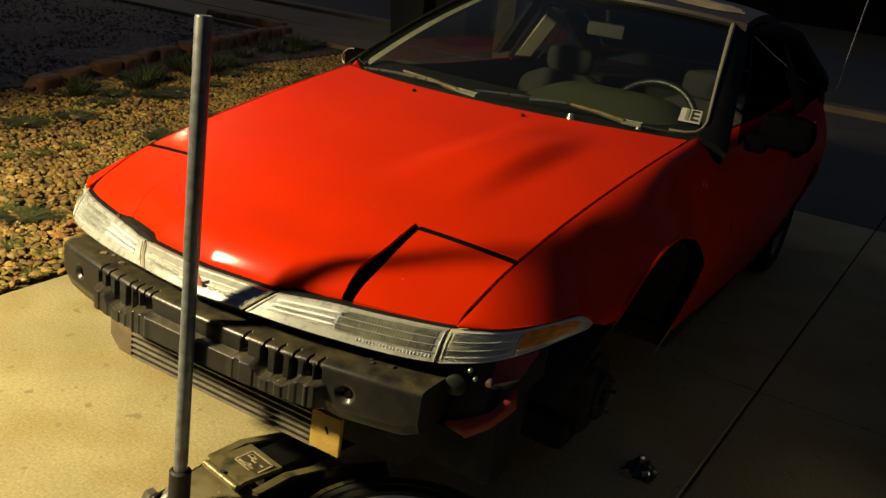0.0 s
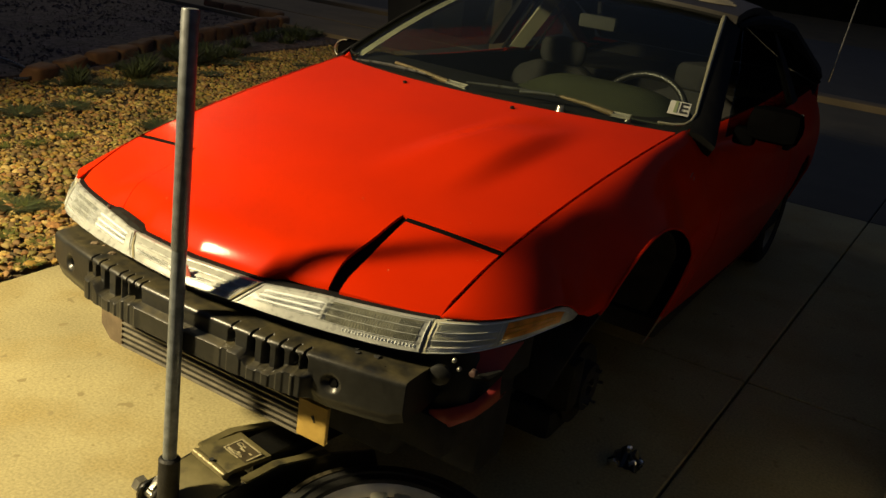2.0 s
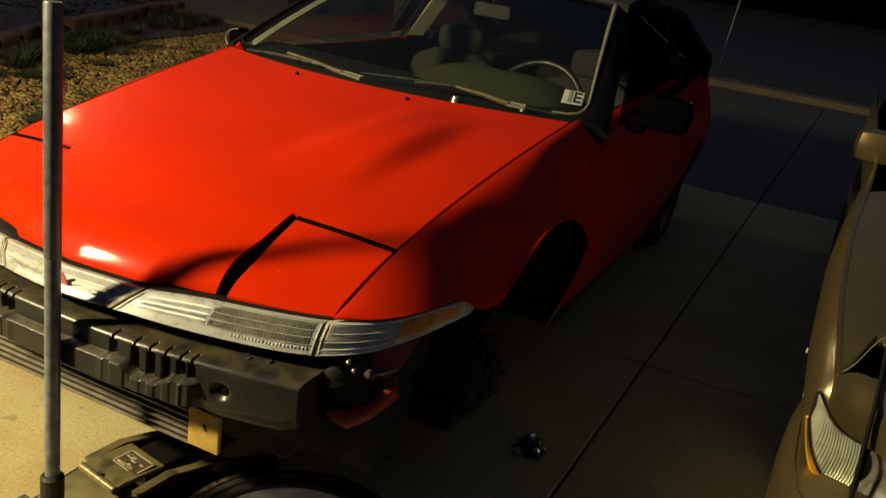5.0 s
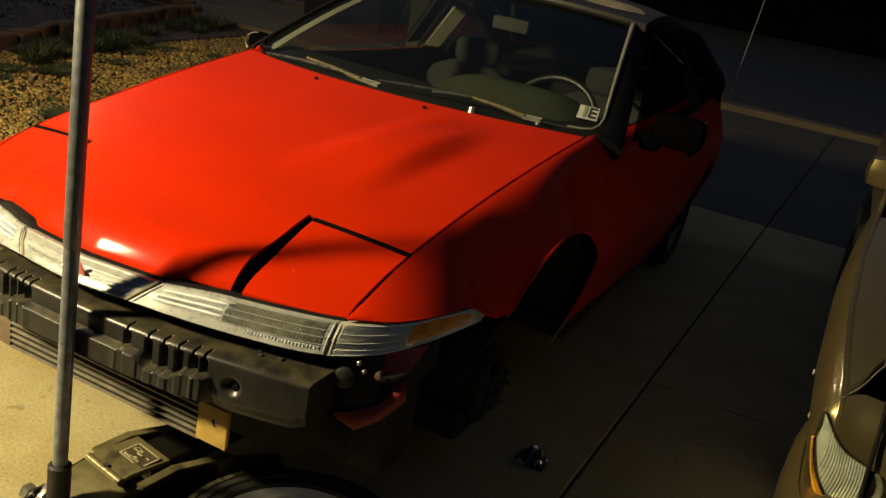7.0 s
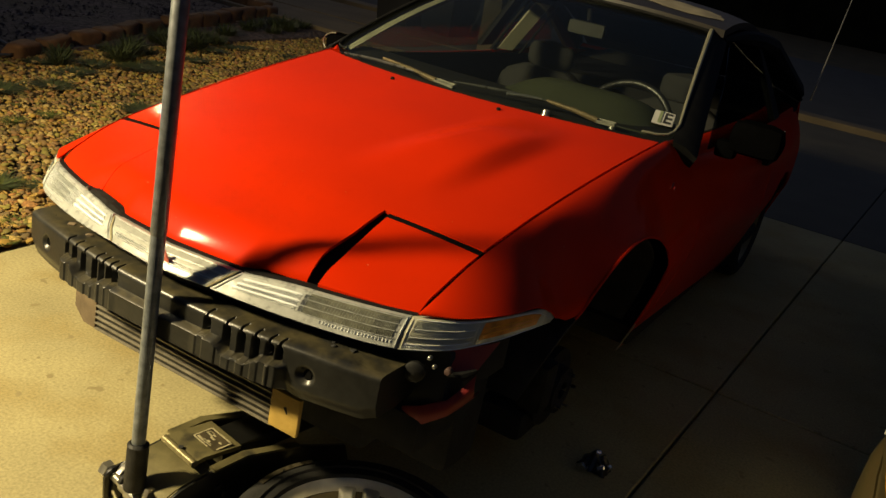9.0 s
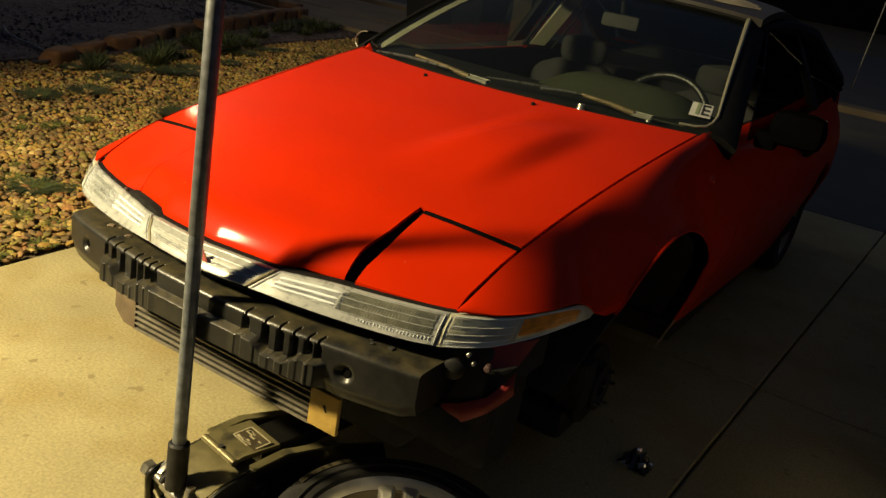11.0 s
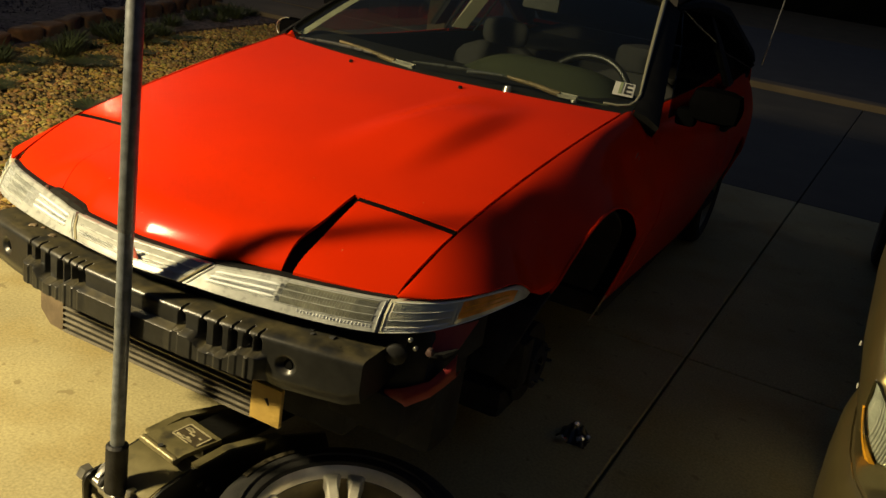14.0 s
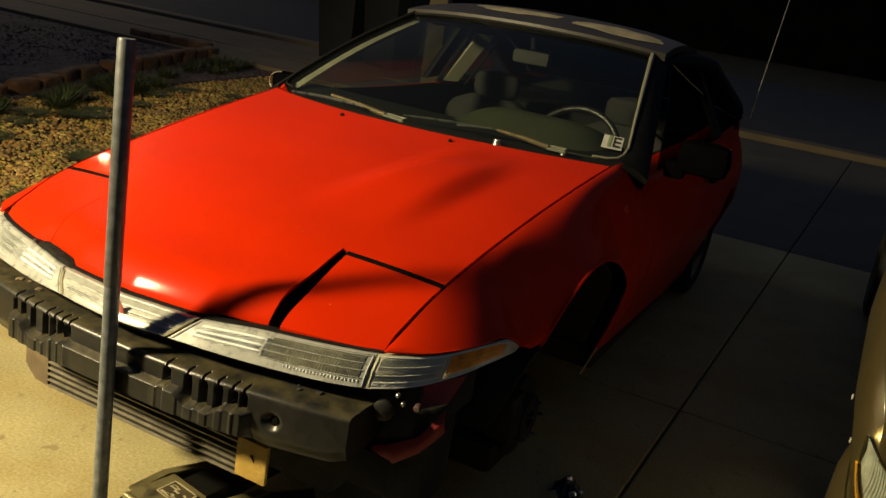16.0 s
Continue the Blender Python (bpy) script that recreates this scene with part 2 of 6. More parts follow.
CABIN = material("cabin_black", (0.008, 0.008, 0.008), 0.8, 0.0, 0.2, 20.0, spec=0.15)
WHEEL_RIM = material("worn_leather", (0.012, 0.012, 0.011), 0.36, 0.0, 0.3, 30.0, 0.15, 220.0, spec=0.6)
SEAT = material("seat_cloth", (0.018, 0.018, 0.018), 0.9, 0.0, 0.25, 30.0, 0.3, 200.0)
SEAT_PALE = material("seat_centre_cloth", (0.032, 0.033, 0.028), 0.9, 0.0, 0.25, 30.0, 0.3, 200.0)
PILLAR = material("beige_pillar_trim", (0.2432, 0.2356, 0.1672), 0.6)
WIPER = material("wiper_black", (0.10, 0.10, 0.095), 0.28, 0.6, 0.3, 40.0)
WIPER_RUST = material("faded_wiper_arm", (0.152, 0.1064, 0.0532), 0.5, 0.2, 0.3, 40.0)
PADDLE = material("weathered_silver_paint", (0.36, 0.34, 0.29), 0.42, 0.3, 0.2, 40.0, 0.05, 150.0)
WHITE_PLASTIC = material("white_sticker", (0.4712, 0.4712, 0.4256), 0.6)
GREEN_INK = material("sticker_green", (0.20, 0.24, 0.13), 0.6)
CHAMPAGNE = material("champagne_paint", (0.20, 0.16, 0.068), 0.30, 0.75, 0.08, 5.0, 0.02, 300.0, coat=0.3)
LAMP2 = material("headlamp_reflector", (0.88, 0.86, 0.77), 0.20, 0.45, 0.2, 40.0, 0.1, 90.0, coat=0.6)
CONCRETE = material("concrete", (0.345, 0.298, 0.148), 0.85, 0.0, 0.15, 2.2, 0.14, 70.0, second=(0.30, 0.235, 0.09), mask=(0.48, 0.72), mask_scale=3.2,
                    speck=(0.25, 0.205, 0.095), speck_scale=15.0, speck_cut=0.675, grain=0.2, grain_scale=110.0)
# concrete darkened for the far slabs, where the lamp light should fade
FAR_CONCRETE = material("dimmed_far_concrete", (0.085, 0.075, 0.055), 0.9, 0.0, 0.2, 2.0, 0.2, 60.0)
JOINT = material("joint_dirt", (0.05, 0.045, 0.03), 0.95, 0.0, 0.3, 20.0)
SOIL = material("dark_soil", (0.085, 0.062, 0.028), 0.95, 0.0, 0.35, 4.0, 0.5, 40.0)
LAWN = material("bare_lawn", (0.075, 0.052, 0.050), 0.95, 0.0, 0.55, 3.0, 1.0, 30.0, grain=0.75, grain_scale=20.0)
STONE = material("river_gravel", (0.27, 0.20, 0.075), 0.8, 0.0, 0.35, 2.0, 0.2, 60.0, island=0.5, grain=0.25, grain_scale=3.0,
                 palette=((1.3, 1.2, 0.9), (0.75, 0.6, 0.5), (1.15, 0.95, 0.45), (0.55, 0.5, 0.5), (1.0, 0.65, 0.5), (0.85, 0.95, 0.5), (1.5, 1.45, 1.3), (0.7, 0.75, 0.45), (0.9, 0.7, 0.7), (1.2, 1.0, 0.6)))
WALK = material("sidewalk_concrete", (0.15, 0.115, 0.07), 0.9, 0.0, 0.25, 2.0, 0.2, 30.0)
BOUNCE_WALL = material("bounce_wall_slate", (0.10, 0.11, 0.13), 0.9, 0.0, 0.12, 2.0, 0.4, 60.0)
# near-black: the night's darkness is put into this colour
NIGHT = material("unlit_distance", (0.006, 0.007, 0.006), 0.95, 0.0, 0.5, 1.2, 0.5, 6.0, spec=0.0)
ASPHALT = material("asphalt", (0.05, 0.05, 0.05), 0.9, 0.0, 0.25, 3.0, 0.3, 80.0)
BRICK = material("edging_brick", (0.165, 0.09, 0.042), 0.85, 0.0, 0.3, 9.0, 0.4, 60.0, island=0.25)
WEED = material("weed_leaf", (0.085, 0.105, 0.018), 0.7, 0.0, 0.3, 20.0, island=0.3)
WEED_DARK = material("dark_weed_leaf", (0.045, 0.062, 0.018), 0.7, 0.0, 0.3, 20.0, island=0.3)
BIN = material("dark_bin_plastic", (0.008, 0.008, 0.009), 0.6)


# ---- helpers of this scene ----
def part(name, bm, mat, parent, label="", smooth=True):
    me = bpy.data.meshes.new(name)
    bmesh.ops.recalc_face_normals(bm, faces=bm.faces)
    bm.to_mesh(me)
    bm.free()
    me.materials.append(mat)
    if smooth:
        me.polygons.foreach_set("use_smooth", [True] * len(me.polygons))
        me.set_sharp_from_angle(angle=radians(38))
    ob = new(name, me)
    if parent:
        ob.parent = parent
    if label:
        tagged(ob, label)
    return ob


def thing(name, label, category, m=None, group="", kind=""):
    ob = new(name)
    ob.empty_display_size = 0.1
    if m is not None:
        ob.matrix_basis = m
    return tagged(ob, label, category, group, kind)


def B():
    return bmesh.new()


def box(bm, c, s, bevel=0.0, m=None, taper=None):
    r = bmesh.ops.create_cube(bm, size=1.0)
    vs = r["verts"]
    for v in vs:
        v.co = Vector((v.co.x * s[0], v.co.y * s[1], v.co.z * s[2]))
        if taper and v.co.z > 0:
            v.co.x *= taper[0]
            v.co.y *= taper[1]
        v.co += Vector(c)
    if m is not None:
        for v in vs:
            v.co = m @ v.co
    if bevel:
        es = list({e for v in vs for e in v.link_edges})
        bmesh.ops.bevel(bm, geom=es, offset=bevel, segments=2, affect="EDGES", profile=0.6)
    return bm


def frame_of(d):
    d = d.normalized()
    a = Vector((0, 0, 1)) if abs(d.z) < 0.9 else Vector((1, 0, 0))
    u = d.cross(a).normalized()
    return u, d.cross(u).normalized()


def tube(bm, pts, radii, seg=12, cap=True):
    pts = [Vector(p) for p in pts]
    if not isinstance(radii, (list, tuple)):
        radii = [radii] * len(pts)
    rings = []
    u0 = None
    for i, p in enumerate(pts):
        d = (pts[min(i + 1, len(pts) - 1)] - pts[max(i - 1, 0)])
        if d.length < 1e-9:
            d = pts[-1] - pts[0]
        d.normalize()
        if u0 is None:
            u, w = frame_of(d)
        else:
            u = (u0 - d * u0.dot(d)).normalized()
            w = d.cross(u)
        u0 = u
        rings.append([bm.verts.new(p + (u * math.cos(2 * math.pi * k / seg) + w * math.sin(2 * math.pi * k / seg)) * radii[i]) for k in range(seg)])
    for a, b in zip(rings, rings[1:]):
        for k in range(seg):
            bm.faces.new((a[k], a[(k + 1) % seg], b[(k + 1) % seg], b[k]))
    if cap:
        bm.faces.new(rings[0])
        bm.faces.new(rings[-1])
    return bm


def loft(bm, rings, closed=True, cap=True):
    vs = [[bm.verts.new(p) for p in r] for r in rings]
    n = len(vs[0])
    for a, b in zip(vs, vs[1:]):
        for k in range(n if closed else n - 1):
            bm.faces.new((a[k], a[(k + 1) % n], b[(k + 1) % n], b[k]))
    if cap and closed:
        bm.faces.new(vs[0])
        bm.faces.new(vs[-1])
    return vs


def sheet(bm, rows, thick=0.0, down=Vector((0, 0, -1))):
    """A sheet of quads from rows of points; with thick, a closed shell whose underside lies along down."""
    vs = [[bm.verts.new(p) for p in r] for r in rows]
    h, w = len(vs), len(vs[0])
    for i in range(h - 1):
        for j in range(w - 1):
            bm.faces.new((vs[i][j], vs[i][j + 1], vs[i + 1][j + 1], vs[i + 1][j]))
    if thick:
        lo = [[bm.verts.new(Vector(p) + down * thick) for p in r] for r in rows]
        for i in range(h - 1):
            for j in range(w - 1):
                bm.faces.new((lo[i][j], lo[i + 1][j], lo[i + 1][j + 1], lo[i][j + 1]))
        rim = [(i, 0) for i in range(h)] + [(h - 1, j) for j in range(1, w)] + [(i, w - 1) for i in range(h - 2, -1, -1)] + [(0, j) for j in range(w - 2, 0, -1)]
        for a, b in zip(rim, rim[1:] + rim[:1]):
            bm.faces.new((vs[a[0]][a[1]], vs[b[0]][b[1]], lo[b[0]][b[1]], lo[a[0]][a[1]]))
    return bm


def spin(bm, profile, seg=48, axis="z"):
    """A body of revolution from (radius, height) pairs, closed round the profile."""
    rings = []
    for k in range(seg):
        a = 2 * math.pi * k / seg
        rings.append([bm.verts.new((r * math.cos(a), r * math.sin(a), z)) for r, z in profile])
    n = len(profile)
    for k in range(seg):
        a, b = rings[k], rings[(k + 1) % seg]
        for i in range(n):
            bm.faces.new((a[i], a[(i + 1) % n], b[(i + 1) % n], b[i]))
    return bm


def move(bm, m):
    bmesh.ops.transform(bm, matrix=m, verts=bm.verts)
    return bm


def itp(xs, ys, x):
    """Smooth monotone curve through a few stations."""
    n = len(xs)
    d = [(ys[i + 1] - ys[i]) / (xs[i + 1] - xs[i]) for i in range(n - 1)]
    m = [d[0]] + [0 if d[i - 1] * d[i] <= 0 else 2 * d[i - 1] * d[i] / (d[i - 1] + d[i]) for i in range(1, n - 1)] + [d[-1]]
    x = min(max(x, xs[0]), xs[-1])
    i = 0
    while i < n - 2 and x > xs[i + 1]:
        i += 1
    h = xs[i + 1] - xs[i]
    t = (x - xs[i]) / h
    return ((2 * t ** 3 - 3 * t * t + 1) * ys[i] + (t ** 3 - 2 * t * t + t) * h * m[i]
            + (-2 * t ** 3 + 3 * t * t) * ys[i + 1] + (t ** 3 - t * t) * h * m[i + 1])


def lerp(a, b, t):
    return a + (b - a) * t


def smooth(a, b, x):
    t = min(max((x - a) / (b - a), 0), 1)
    return t * t * (3 - 2 * t)


# ---- ground ----
def plane(name, x0, x1, y0, y1, z, mat, label, category, nx=1, ny=1, thick=0.0, kind="structure", rough=0.0):
    bm = B()
    rows = [[(lerp(x0, x1, j / nx), lerp(y0, y1, i / ny), z + (rough * noise.noise((lerp(x0, x1, j / nx) * 1.3, lerp(y0, y1, i / ny) * 1.3, 0)) if 0 < i < ny and 0 < j < nx else 0)) for j in range(nx + 1)] for i in range(ny + 1)]
    sheet(bm, rows, thick)
    return tagged(part(name, bm, mat, None), label, category, kind=kind)


plane("ground", -400, 400, -400, 400, -0.12, SOIL, "dark bare soil stretching away into the night", "ground", 4, 4)

# driveway slabs, with recessed joints between them
DRIVE = thing("driveway", "pale worn concrete driveway slabs with dark joints", "driveway", kind="structure")
bm = B()
box(bm, (0.9, 3.0, -0.085), (5.1, 13.2, 0.05))
part("joint_bed", bm, JOINT, DRIVE, "dark dirt packed in the joints")
JX = (-1.63, 1.0, 3.4)
JY = (-3.6, -0.9, 1.95, 4.8, 7.6, 9.55)
SKEW = 0.045
for a, b in zip(JX, JX[1:]):
    for c, d in zip(JY, JY[1:]):
        bm = B()
        g = 0.0045
        pts = [(a + g + SKEW * (c - 1.4) * (a > 0), c + g), (b - g + SKEW * (c - 1.4) * (b < 2), c + g), (b - g + SKEW * (d - 1.4) * (b < 2), d - g), (a + g + SKEW * (d - 1.4) * (a > 0), d - g)]
        rings = [[(x, y, z) for x, y in pts] for z in (-0.08, -0.004)]
        cx, cy = sum(p[0] for p in pts) / 4, sum(p[1] for p in pts) / 4
        rings.append([(x + (0.006 if x < cx else -0.006), y + (0.006 if y < cy else -0.006), 0.0) for x, y in pts])
        loft(bm, rings)
        # slabs beyond y = 4 get the dimmed colour in place of light falloff
        part("slab", bm, CONCRETE if c < 4.0 else FAR_CONCRETE, DRIVE, smooth=False)

# unseen wall added behind the camera; its dark tint limits the bounced light
bm = B()
box(bm, (0.9, -3.85, 1.5), (12.0, 0.22, 3.2))
tagged(part("wall_south", bm, BOUNCE_WALL, None), "unseen slate-grey wall added behind the camera to set bounced light", "wall", kind="structure")

# gravel bed ground, lawn, sidewalk, street
plane("gravel_soil", -4.9, -1.655, -4.0, 8.0, -0.035, SOIL, "brown soil under the gravel bed", "soil", 40, 100, rough=0.012)
plane("lawn", -14.0, -4.9, -4.0, 7.05, 0.0, LAWN, "dark patchy bare lawn", "lawn", 60, 60, 0.05, rough=0.03)
plane("sidewalk", -30.0, -1.7, 8.15, 9.45, 0.03, WALK, "pale concrete sidewalk by the street", "sidewalk", 12, 2, 0.1)
plane("verge", -30.0, -1.7, 7.1, 8.14, 0.022, WALK, "brown dirt strip beside the sidewalk", "verge", 30, 6, 0.1, rough=0.02)
plane("street", -60.0, 60.0, 9.95, 18.0, -0.02, ASPHALT, "dark asphalt street at night", "street", 6, 2, 0.1)
bm = B()
box(bm, (0, 9.75, 0.0), (120, 0.3, 0.14), 0.02)
tagged(part("kerb", bm, WALK, None), "pale concrete kerb along the street", "kerb", kind="structure")
# added backdrop board, coloured near-black for the unlit distance
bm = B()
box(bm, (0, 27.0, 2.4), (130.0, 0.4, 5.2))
tagged(part("backdrop", bm, NIGHT, None), "near-black backdrop for the unlit distance across the street", "hedge", kind="structure")
bm = B()
box(bm, (-9.0, 7.08, -0.002), (8.6, 0.09, 0.1), 0.012)
tagged(part("lawn_kerb", bm, WALK, None), "thin pale concrete edging of the lawn", "edging", kind="structure")

# ---- the red coupe ----
car = thing("red_coupe", "faded red two-door coupe without bumper cover, raised on a jack", "car", CAR)

PY = ([-.05, 0, .03, .07, .15, .33, .7, 1.14, 1.45], [.58, .615, .635, .658, .69, .758, .838, .916, .962])
CY = ([0, .14, .38, .8, 1.4], [.2, .19, .14, .11, .085])


def bulge(x, y):
    """The raised hump on the driver's side of the hood."""
    along = smooth(0.40, 0.80, y) * (1 - smooth(0.86, 1.20, y))
    left, right = 0.16 + 0.12 * smooth(0.45, 1.15, y), 0.435 + 0.12 * (y - 0.75)
    across = smooth(left - 0.07, left + 0.06, x) * (1 - smooth(right - 0.060, right + 0.025, x))
    return 0.030 * along * across


def hood_z(x, y):
    return itp(*PY, y) - itp(*CY, y) * x * x + bulge(x, y)


def seam_x(y):
    return itp([0.0, .141, .378, .65, .95, 1.41], [.575, .603, .622, .636, .655, .688], y)


def rear_y(x):
    return 1.185 + 0.43 * x * x


def lamp_y(x):
    """Front line of the lamp strip, in plan."""
    return itp([0, .2, .363, .5, .6, .68, .735, .775], [.0, .022, .058, .1, .143, .215, .33, .5], abs(x))


def panel(bm, left, right, nu, nv, lip=0.022):
    """left and right: plan points bottom to top of a four-sided panel; its edges turn down by lip."""
    rows = []
    for i in range(nv + 1):
        a, b = left(i / nv), right(i / nv)
        rows.append([Vector((lerp(a[0], b[0], j / nu), lerp(a[1], b[1], j / nu), 0)) for j in range(nu + 1)])
    for r in rows:
        for p in r:
            p.z = hood_z(p.x, p.y)
    return sheet(bm, rows, lip)


# hood: main field from the pop-up lamps back, and the nose between the lamps
GAP = 0.008


def hood_front(x):
    ax = abs(x)
    return lamp_y(x) + 0.021 + 0.018 * smooth(0.19, 0.24, ax)


def nose_roll(t):
    """Height added along the nose: a slight swell, then the rolled front edge."""
    return 0.013 * smooth(0.65, 0.16, t) - 0.041 * max(0, 1 - t / 0.30) ** 2.6


def fold_lip(bm, depth):
    """Turn the open edges of a sheet down, so that it reads as folded sheet metal."""
    edges = [e for e in bm.edges if e.is_boundary]
    r = bmesh.ops.extrude_edge_only(bm, edges=edges)
    for v in r["geom"]:
        if isinstance(v, bmesh.types.BMVert):
            v.co.z -= depth


bm = B()
NU, NV, NO = 56, 34, 14
FRONT_W = 0.352
field_front = lambda x: 0.345 + 0.044 * min(1, max(0, (abs(x) - FRONT_W) / 0.27))
nose = []
for i in range(NV + 1):
    t = i / NV
    row = []
    for j in range(NU + 1):
        x = (-1 + 2 * j / NU) * lerp(0.342, FRONT_W, t)
        y = lerp(hood_front(x), 0.345, t)
        row.append(bm.verts.new((x, y, hood_z(x, y) + nose_roll(t))))
    nose.append(row)
for r0, r1 in zip(nose, nose[1:]):
    for j in range(NU):
        bm.faces.new((r0[j], r0[j + 1], r1[j + 1], r1[j]))
w0 = seam_x(0.385) - GAP
cols = [lerp(-1, -FRONT_W / w0, k / NO) for k in range(NO)] + [lerp(-1, 1, j / NU) * FRONT_W / w0 for j in range(NU + 1)] + [lerp(FRONT_W / w0, 1, (k + 1) / NO) for k in range(NO)]
prev = None
for i in range(61):
    t = i / 60
    row = []
    for j, c in enumerate(cols):
        if i == 0 and NO <= j <= NO + NU:
            row.append(nose[-1][j - NO])
            continue
        y = lerp(field_front(c * w0), rear_y(c * 0.69), t)
        x = c * (seam_x(y) - GAP)
        row.append(bm.verts.new((x, y, hood_z(x, y))))
    if prev:
        for j in range(len(cols) - 1):
            bm.faces.new((prev[j], prev[j + 1], row[j + 1], row[j]))
    prev = row
fold_lip(bm, 0.008)
part("hood", bm, RED, car, "glossy red hood with a raised hump")

for s in (-1, 1):
    bm = B()
    rows = []
    for i in range(19):
        t = i / 18
        row = []
        for j in range(21):
            u = j / 20
            y_out = lerp(0.155, 0.380, t)
            y_in = lerp(lamp_y(0.385) + 0.016, 0.345, t)
            x_in = lerp(0.378, 0.373, t) if s > 0 else lerp(0.3428, 0.3528, t)
            x_out = seam_x(y_out) - GAP
            x = lerp(x_in, x_out, u)
            y = lerp(y_in, y_out, u)
            y = lerp(lamp_y(x) + 0.016, y, t) if t < 1 else y
            y = lerp(lamp_y(x) + 0.022, lerp(0.327, 0.365, u), t)
            z = hood_z(x, y) - 0.014 * max(0, 1 - t / 0.2) ** 2
            if s < 0 and u < 0.4:       # follows the nose's rolled edge where they meet
                hf = hood_front(0.342)
                zn = hood_z(x, y) + nose_roll(min(1, max(0, (y - hf) / (0.345 - hf))))
                z = lerp(zn, z, smooth(0, 0.4, u))
            row.append((s * x, y, z + (hood_z(x, y) * 0)))
        rows.append(row)
    sheet(bm, rows, 0.007)
    part("headlight_door", bm, RED, car, "closed red pop-up headlight lid")
    # black strip laid in the lid gap as its painted shade
    bm = B()
    rows = []
    for j in range(15):
        x = lerp(0.366, seam_x(0.38) - GAP, j / 14)
        u = (x - 0.374) / 0.24
        ya, yb = lerp(0.322, 0.360, u), field_front(x) + 0.0
        rows.append([(s * x, y, hood_z(x, y) - 0.0035) for y in (ya, lerp(ya, yb, 0.5), yb - 0.0005)])
    sheet(bm, rows, 0.01)
    part("lid_gap_shade", bm, HOLE, car, "black strip for the shaded gap behind the headlight lid")

# dark inner structure seen through the gaps
bm = B()
rows = [[(x, y, itp(*PY, max(y, 0.05)) - itp(*CY, max(y, 0.05)) * x * x - 0.05) for x, y in [(seam_x(0.2) * (k / 10 - 1), lerp(lamp_y(seam_x(0.2) * (k / 10 - 1)) + 0.065, 1.20, i / 24)) for k in range(21)]] for i in range(25)]
sheet(bm, rows, 0.05)
part("inner_panel", bm, BAY, car, "black engine bay structure")
bm = B()
box(bm, (0, 0.72, 0.38), (1.02, 1.1, 0.34), 0.02)
part("engine_block", bm, BAY, car, "dark engine bay bulk")

# fenders
ARCH_Y, ARCH_Z, ARCH_R = 0.985, 0.275, 0.43
REAR_AXLE = 3.44


def belt_x(y):
    return itp([0.1, .35, .6, .95, 1.5, 2.6, 3.4, 4.0, 4.35], [.655, .745, .79, .825, .845, .845, .84, .80, .70], y)


def body_side(y, z):
    """Half-width of the body side at height z."""
    b = belt_x(y)
    # a waist crease falls towards the tail; below it the side turns under
    crease = lerp(0.575, 0.525, min(1, max(0, (y - 1.3) / 1.3)))
    d = max(0, crease - z)
    return b - 1.21 * max(0, z - 0.62) ** 2 - 0.26 * d * min(1, d / 0.05) - 0.10 * d * d


def arch_z(y, c, r=ARCH_R):
    q = r * r - (y - c) ** 2
    return ARCH_Z + math.sqrt(q) if q > 0 else -9


def lamp_top(y):
    return itp([.1, .16, .3, .42, .48, .53], [.622, .621, .621, .620, .606, .572], y)


def fender_bottom(y):
    if y < 0.53:
        return lamp_top(y)
    base = lerp(0.572, 0.552, smooth(0.53, 0.60, y)) if y < 0.8 else 0.17
    return max(base, arch_z(y, ARCH_Y))


